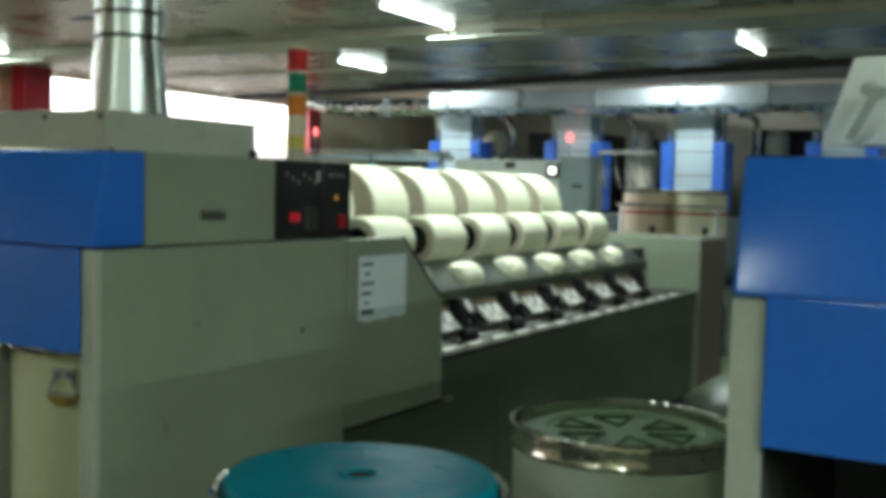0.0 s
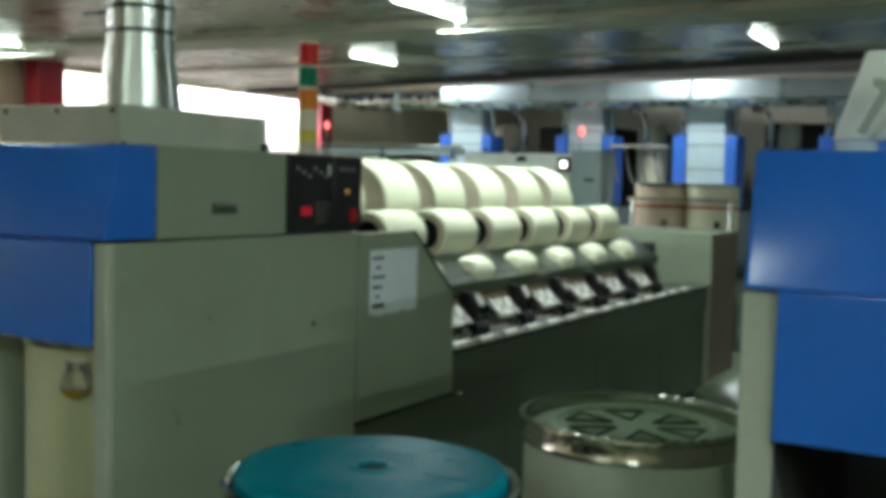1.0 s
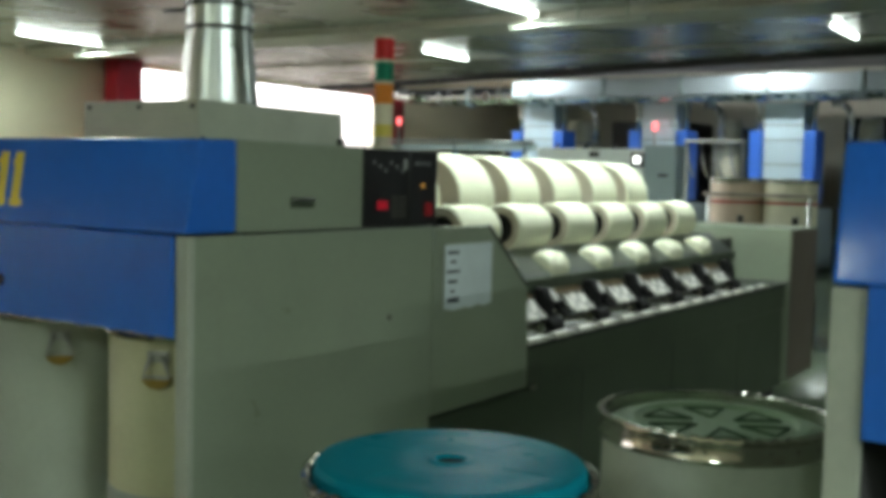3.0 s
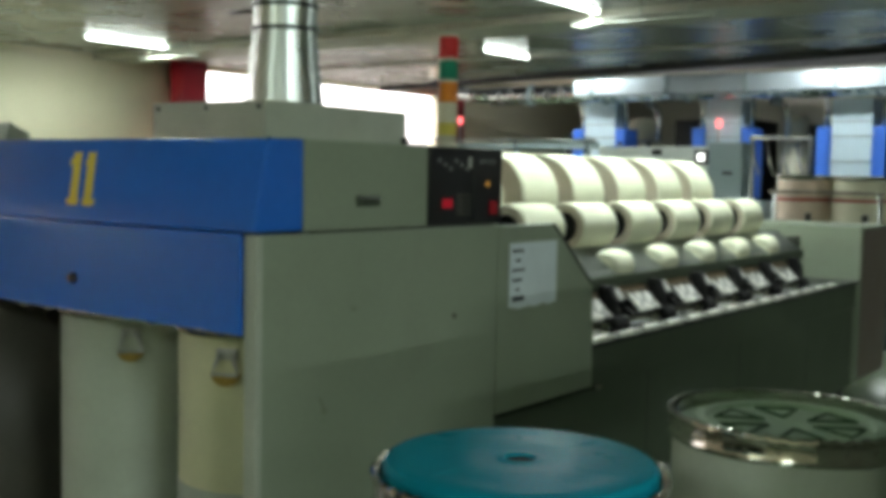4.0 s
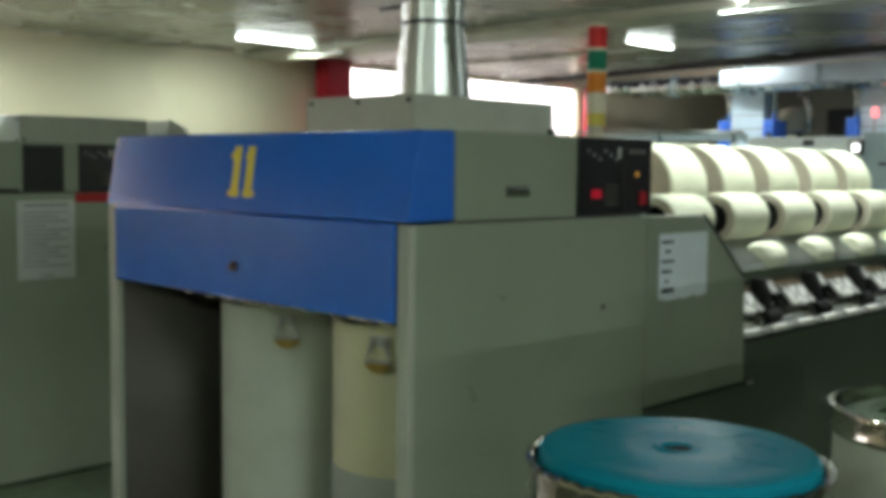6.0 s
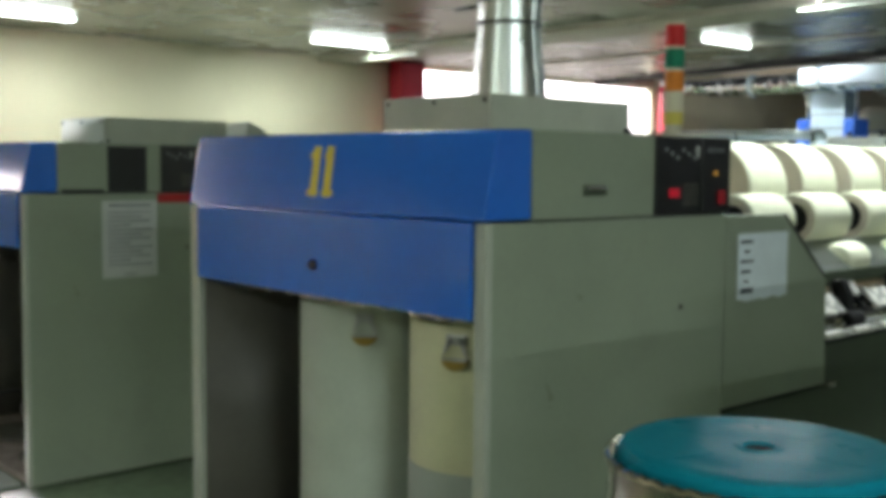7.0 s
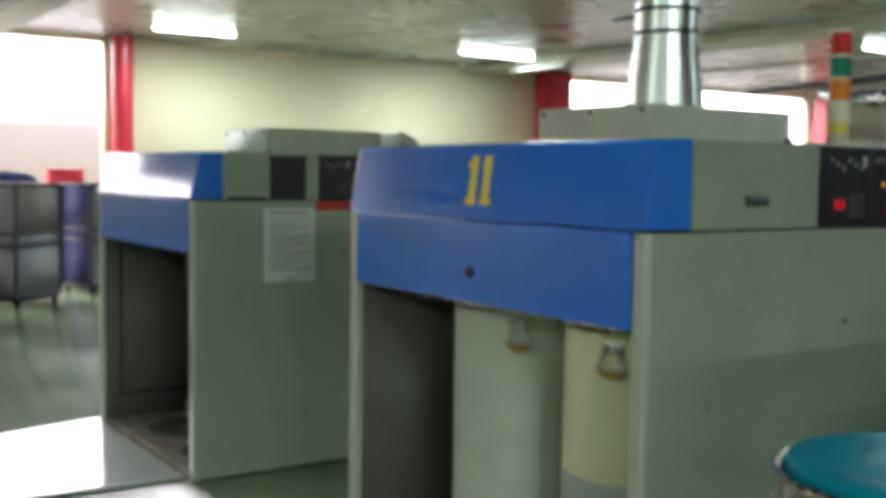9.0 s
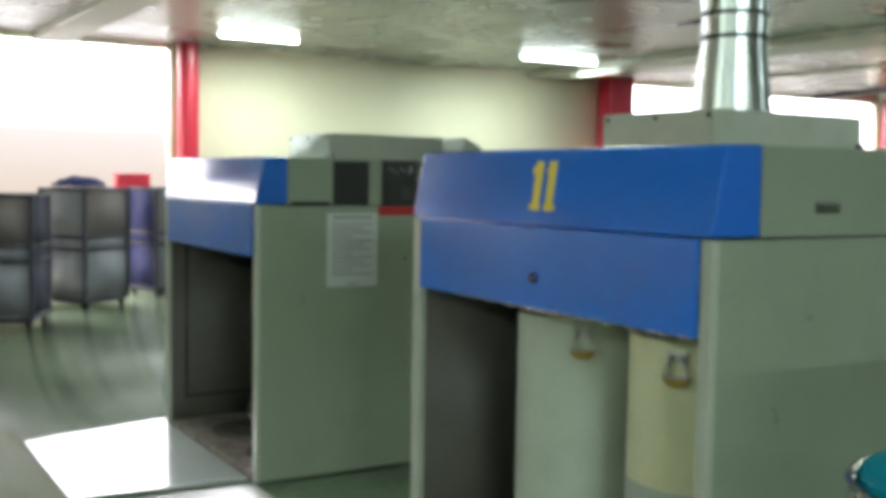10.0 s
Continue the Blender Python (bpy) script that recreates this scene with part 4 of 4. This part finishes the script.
for x, tall, beacon in ((-8.85, 3.08, False), (-6.17, 3.08, True), (-3.75, 3.05, False), (-1.1, 3.05, False), (1.6, 3.05, False)):
    card(x, 18.0, tall, "pale blue carding machine with bright blue side covers" + (" and red beacon" if beacon else ""), beacon)

d = thing("air_duct", -4.5, 17.9, 3.27, "long silvery air duct above the carding machines", "duct")
part("trunk", lathe(bmesh.new(), [(0.0, -7.0), (0.19, -7.0), (0.21, 8.5), (0.0, 8.5)], 32, axis="x"), ZINC, d)
for q in range(8):
    part("flange", lathe(bmesh.new(), [(0.19, -6.0 + 1.8 * q), (0.24, -5.99 + 1.8 * q), (0.24, -5.95 + 1.8 * q), (0.19, -5.94 + 1.8 * q)], 28, axis="x"), CARD_GREY, d)
part("elbow", tube(bmesh.new(), [(-7.0, 0, 0.02), (-7.6, 0.0, 0.05), (-8.1, 0.1, 0.16), (-8.4, 0.3, 0.3)], 0.15, 18), ZINC, d)
part("side_trunk", boxed(-4.6, 8.0, -0.62, -0.25, -0.10, 0.24, bevel=0.03), PALE_METAL, d, "pale boxy trunk of the duct")
for q in range(8):
    part("trunk_joint", boxed(-4.2 + 1.6 * q, -4.13 + 1.6 * q, -0.65, -0.24, -0.12, 0.26), CARD_GREY, d)

# lamps over the duct, hung from the higher ceiling; added out of sight to brighten the trunk
for x in (-9.0, -4.0, 1.5):
    t = thing("ceiling_light", x, 16.3, 3.82, "long lit fluorescent lamp added out of sight over the carding machines", "lamp", "ceiling lamps")
    part("housing", boxed(-0.7, 0.7, -0.08, 0.08, 0.0, 0.06, bevel=0.008), WHITE, t)
    part("tube", lathe(bmesh.new(), [(0, -0.66), (0.02, -0.66), (0.02, 0.66), (0, 0.66)], 12, (0, 0, -0.03), "x"), TUBE, t)
    for s in (-0.5, 0.5):
        part("hanger", boxed(s - 0.01, s + 0.01, -0.01, 0.01, 0.06, 0.78), STEEL, t)
    area_lamp("tube_light", pose(x, 16.3, 3.76, 40, 0, 0), 0.9, 0.1, 44, (0.90, 1.0, 1.0))

# dark plant behind the carding machines
for x0, x1, h in ((-11.0, -8.9, 2.3), (-8.2, -6.5, 2.85), (-5.6, -4.2, 2.7), (-3.2, -1.6, 2.9), (-0.6, 1.2, 2.8)):
    solid("plant_housing", boxed(x0, x1, 20.2, 22.0, 0, h, bevel=0.06), DARK, "dark machine housing behind the carding machines", "machine", "machine housings")
for x, w in ((-8.53, 0.28), (-2.5, 0.22), (-5.2, 0.24)):
    t = thing("fibre_bin", x, 19.3, 0, "tall pale cream fibre bin behind a carding machine", "bin", "fibre bins")
    part("body", lathe(bmesh.new(), [(0, 0), (w, 0), (w, 2.70), (w * 0.8, 2.82), (0, 2.84)], 32), PALE_CREAM, t)
    part("hoop", lathe(bmesh.new(), [(w, 2.3), (w + 0.015, 2.31), (w + 0.015, 2.35), (w, 2.36)], 32), STEEL, t)

# control cabinet with a lit screen
t = thing("control_cabinet", -3.85, 12.0, 0, "pale grey control cabinet with a small lit screen", "cabinet")
part("body", boxed(-0.05, 0.42, 0.0, 0.5, 0, 2.05, bevel=0.012), CARD_GREY, t)
part("wing", boxed(-1.75, -0.05, 0.05, 0.45, 1.25, 2.0, bevel=0.015), WHITE, t, "long white cover")
part("leg", boxed(-1.7, -1.6, 0.1, 0.4, 0, 1.25), CARD_GREY, t)
s = part("screen_bezel", boxed(-0.24, -0.04, -0.03, 0.045, 1.75, 1.95, bevel=0.006), BLACK, t)
part("screen", boxed(-0.19, -0.09, -0.034, -0.031, 1.80, 1.90), SCREEN, s, "lit white screen")
part("button_box", boxed(-0.2, -0.08, 0.0, 0.045, 1.55, 1.70, bevel=0.005), WHITE, t)
part("blue_guard", lathe(bmesh.new(), [(0, 0), (0.24, 0), (0.26, 0.05), (0.26, 0.3), (0, 0.3)], 28, (-0.38, 0.0, 1.38), "y"), BRIGHT_BLUE, t)
for x in (-1.45, -1.0, -0.55):
    part("knob", lathe(bmesh.new(), [(0, 2.0), (0.035, 2.0), (0.04, 2.03), (0.025, 2.07), (0, 2.075)], 16, (x, 0.12, 0)), BLACK, t, "black clamp knob")
part("cover_hinge", boxed(-0.9, -0.75, 0.03, 0.05, 1.88, 1.96, bevel=0.004), BLACK, t)
part("cable_clip", boxed(-0.14, -0.10, -0.012, 0.0, 1.60, 1.66, bevel=0.003), YELLOW, t, "yellow push button")
part("glass_guard", boxed(-0.9, -0.10, 0.0, 0.03, 1.0, 1.24, bevel=0.004), PALE_BLUE, t, "pale cyan guard")
part("door_handle", boxed(0.17, 0.31, -0.03, -0.009, 1.62, 1.66, bevel=0.006), BLACK, t, "black door handle")
part("vent_panel", boxed(0.06, 0.36, -0.008, 0.0, 1.5, 1.8, bevel=0.003), CARD_GREY, t)

# creel frame with thin bars and cans near it
t = thing("creel_frame", -2.55, 11.0, 0, "thin grey metal creel frame over sliver cans", "frame")
for x in (-0.35, 0.0, 0.35):
    part("post", boxed(x - 0.02, x + 0.02, -0.02, 0.02, 0, 2.05), STEEL, t)
part("bar", boxed(-0.38, 0.38, -0.025, 0.025, 2.05, 2.09, bevel=0.004), STEEL, t)
for q in range(4):
    part("guide", tube(bmesh.new(), [(-0.35 + 0.18 * q, 0, 2.05), (-0.28 + 0.18 * q, -0.1, 1.8), (-0.2 + 0.18 * q, -0.15, 1.62)], 0.014, 8), STEEL, t)
for x, y, m, lab in ((-1.58, 9.0, PEACH, "faded brown sliver can with a red stripe"), (-1.05, 9.05, PALE_CREAM, "cream sliver can with a red stripe"), ):
    t = sliver_can(x, y, m, lab, h=1.2, r=0.27, z=0.41, group="far sliver cans")
    bm = lathe(bmesh.new(), [(0.262, 0.95), (0.268, 0.952), (0.268, 0.975), (0.262, 0.977)], 48)
    part("stripe", bm, RED_PLASTIC, t, "thin red stripe")
    part("mark", boxed(0.10, 0.15, -0.262, -0.235, 0.76, 0.83), BLACK, t, "small black tag")
    solid("can_dolly", boxed(x - 0.24, x + 0.24, y - 0.24, y + 0.24, 0.0, 0.409, bevel=0.02), DARK, "dark steel dolly under a sliver can", "dolly", "can dollies")


# guard rail before the far cans
t = thing("guard_rail", -1.24, 8.6, 0, "dark brown metal guard rail before sliver cans", "rail")
part("bar", boxed(-0.56, 0.56, -0.012, 0.012, 1.435, 1.465, bevel=0.004), DIRT, t)
for x in (-0.5, 0.5):
    part("post", boxed(x - 0.014, x + 0.014, -0.014, 0.014, 0.0, 1.435), STEEL, t)

# low transfer rail and red beacon beyond the laps
t = thing("transfer_rail", -5.8, 10.0, 0, "grey lap transfer rail on slim posts", "rail")
part("beam", boxed(-1.2, 1.3, -0.05, 0.05, 1.90, 1.985, bevel=0.008), CARD_GREY, t)
part("pipe", tube(bmesh.new(), [(-1.2, -0.07, 2.03), (0.0, -0.07, 2.025), (1.3, -0.07, 2.0)], 0.02, 10), STEEL, t)
for x in (-1.0, 0.1, 1.15):
    part("post", boxed(x - 0.03, x + 0.03, -0.03, 0.03, 0, 1.90), CARD_GREY, t)
    part("hook", tube(bmesh.new(), [(x, -0.06, 2.0), (x + 0.05, -0.09, 1.93), (x + 0.02, -0.10, 1.87)], 0.012, 8), RUBBER, t)
t = thing("warning_beacon", -6.55, 9.9, 0, "small lit red beacon on a slim post", "beacon")
part("post", boxed(-0.015, 0.015, -0.015, 0.015, 0, 2.24), STEEL, t)
part("lens", lathe(bmesh.new(), [(0, 2.24), (0.03, 2.24), (0.03, 2.30), (0.018, 2.33), (0, 2.33)], 18), BEACON, t, "lit red lens")


# ---- carts by the wall ----
def cart(x, y, turn, label, front, flank, h=1.39):
    t = thing("storage_cart", x, y, 0, label, "cart", "storage carts", turn)
    w, dp = 0.68, 0.68
    for a in (-w / 2, w / 2):
        for b in (-dp / 2, dp / 2):
            part("post", boxed(a - 0.022, a + 0.022, b - 0.022, b + 0.022, 0.09, h, bevel=0.006), CART_STEEL, t)
            part("caster", lathe(bmesh.new(), [(0, -0.018), (0.036, -0.018), (0.04, -0.01), (0.04, 0.01), (0.036, 0.018), (0, 0.018)], 20, (a * 0.86, b * 0.86, 0.04), "y"), RUBBER, t)
            part("fork", boxed(a * 0.86 - 0.02, a * 0.86 + 0.02, b * 0.86 - 0.025, b * 0.86 + 0.025, 0.06, 0.09), CART_STEEL, t)
    for z in (0.11, 0.68, 0.82, h - 0.02):
        for s in (-1, 1):
            part("crossbar", boxed(-w / 2 + 0.022, w / 2 - 0.022, s * dp / 2 - 0.016, s * dp / 2 + 0.016, z - 0.018, z + 0.018), CART_STEEL, t)
            part("crossbar", boxed(s * w / 2 - 0.016, s * w / 2 + 0.016, -dp / 2 + 0.022, dp / 2 - 0.022, z - 0.018, z + 0.018), CART_STEEL, t)
    for s in (-1, 1):
        for q, (z0, z1) in enumerate(((0.13, 0.66), (0.70, 0.80), (0.84, h - 0.04))):
            part("side_cloth", boxed(-w / 2 + 0.023, w / 2 - 0.023, s * (dp / 2 - 0.006) - 0.004, s * (dp / 2 - 0.006) + 0.004, z0, z1), front[q // 2], t)
            part("side_cloth", boxed(s * (w / 2 - 0.006) - 0.004, s * (w / 2 - 0.006) + 0.004, -dp / 2 + 0.023, dp / 2 - 0.023, z0, z1), flank[q // 2], t)
    part("deck", boxed(-w / 2 + 0.02, w / 2 - 0.02, -dp / 2 + 0.02, dp / 2 - 0.02, 0.062, 0.108), CART_STEEL, t)
    return t


cart(-9.55, -0.19, -24, "dark-framed brownish canvas storage cart", (PURPLE, PURPLE), (CANVAS, CANVAS_BROWN), 1.34)
cart(-10.98, 0.90, 33, "dark-framed grey canvas storage cart under a navy cloth", (CANVAS, CANVAS), (CANVAS, CANVAS_BROWN))
cart(-11.75, 2.1, 14, "storage cart with navy and grey cloth sides", (NAVY, NAVY), (CANVAS, CANVAS))


def cloth_heap(x, y, z, sx, sy, sz):
    bm = bmesh.new()
    bmesh.ops.create_icosphere(bm, subdivisions=4, radius=1.0)
    for v in bm.verts:
        d = 1 + 0.28 * noise.noise(v.co * 2.3) + 0.10 * noise.noise(v.co * 6.0)
        v.co = Vector((v.co.x * sx * d, v.co.y * sy * d, max(-0.1, v.co.z) * sz * d))
    lo = min(v.co.z for v in bm.verts)
    for v in bm.verts:
        v.co.z -= lo
    solid("crumpled_cloth", bm, NAVY, "crumpled navy cloth lying on a canvas cart", "cloth", m=Matrix.Translation((x, y, z)))


cloth_heap(-10.95, 0.85, 1.40, 0.25, 0.28, 0.10)

t = thing("hose_cabinet", WALL_X + 0.12, 2.2, 1.30, "red fire hose cabinet on the cream wall", "fire cabinet")
part("body", boxed(-0.118, 0.1, -0.24, 0.24, -0.25, 0.27, bevel=0.01), RED, t)
part("door", boxed(0.101, 0.112, -0.22, 0.22, -0.23, 0.25, bevel=0.004), RED, t)
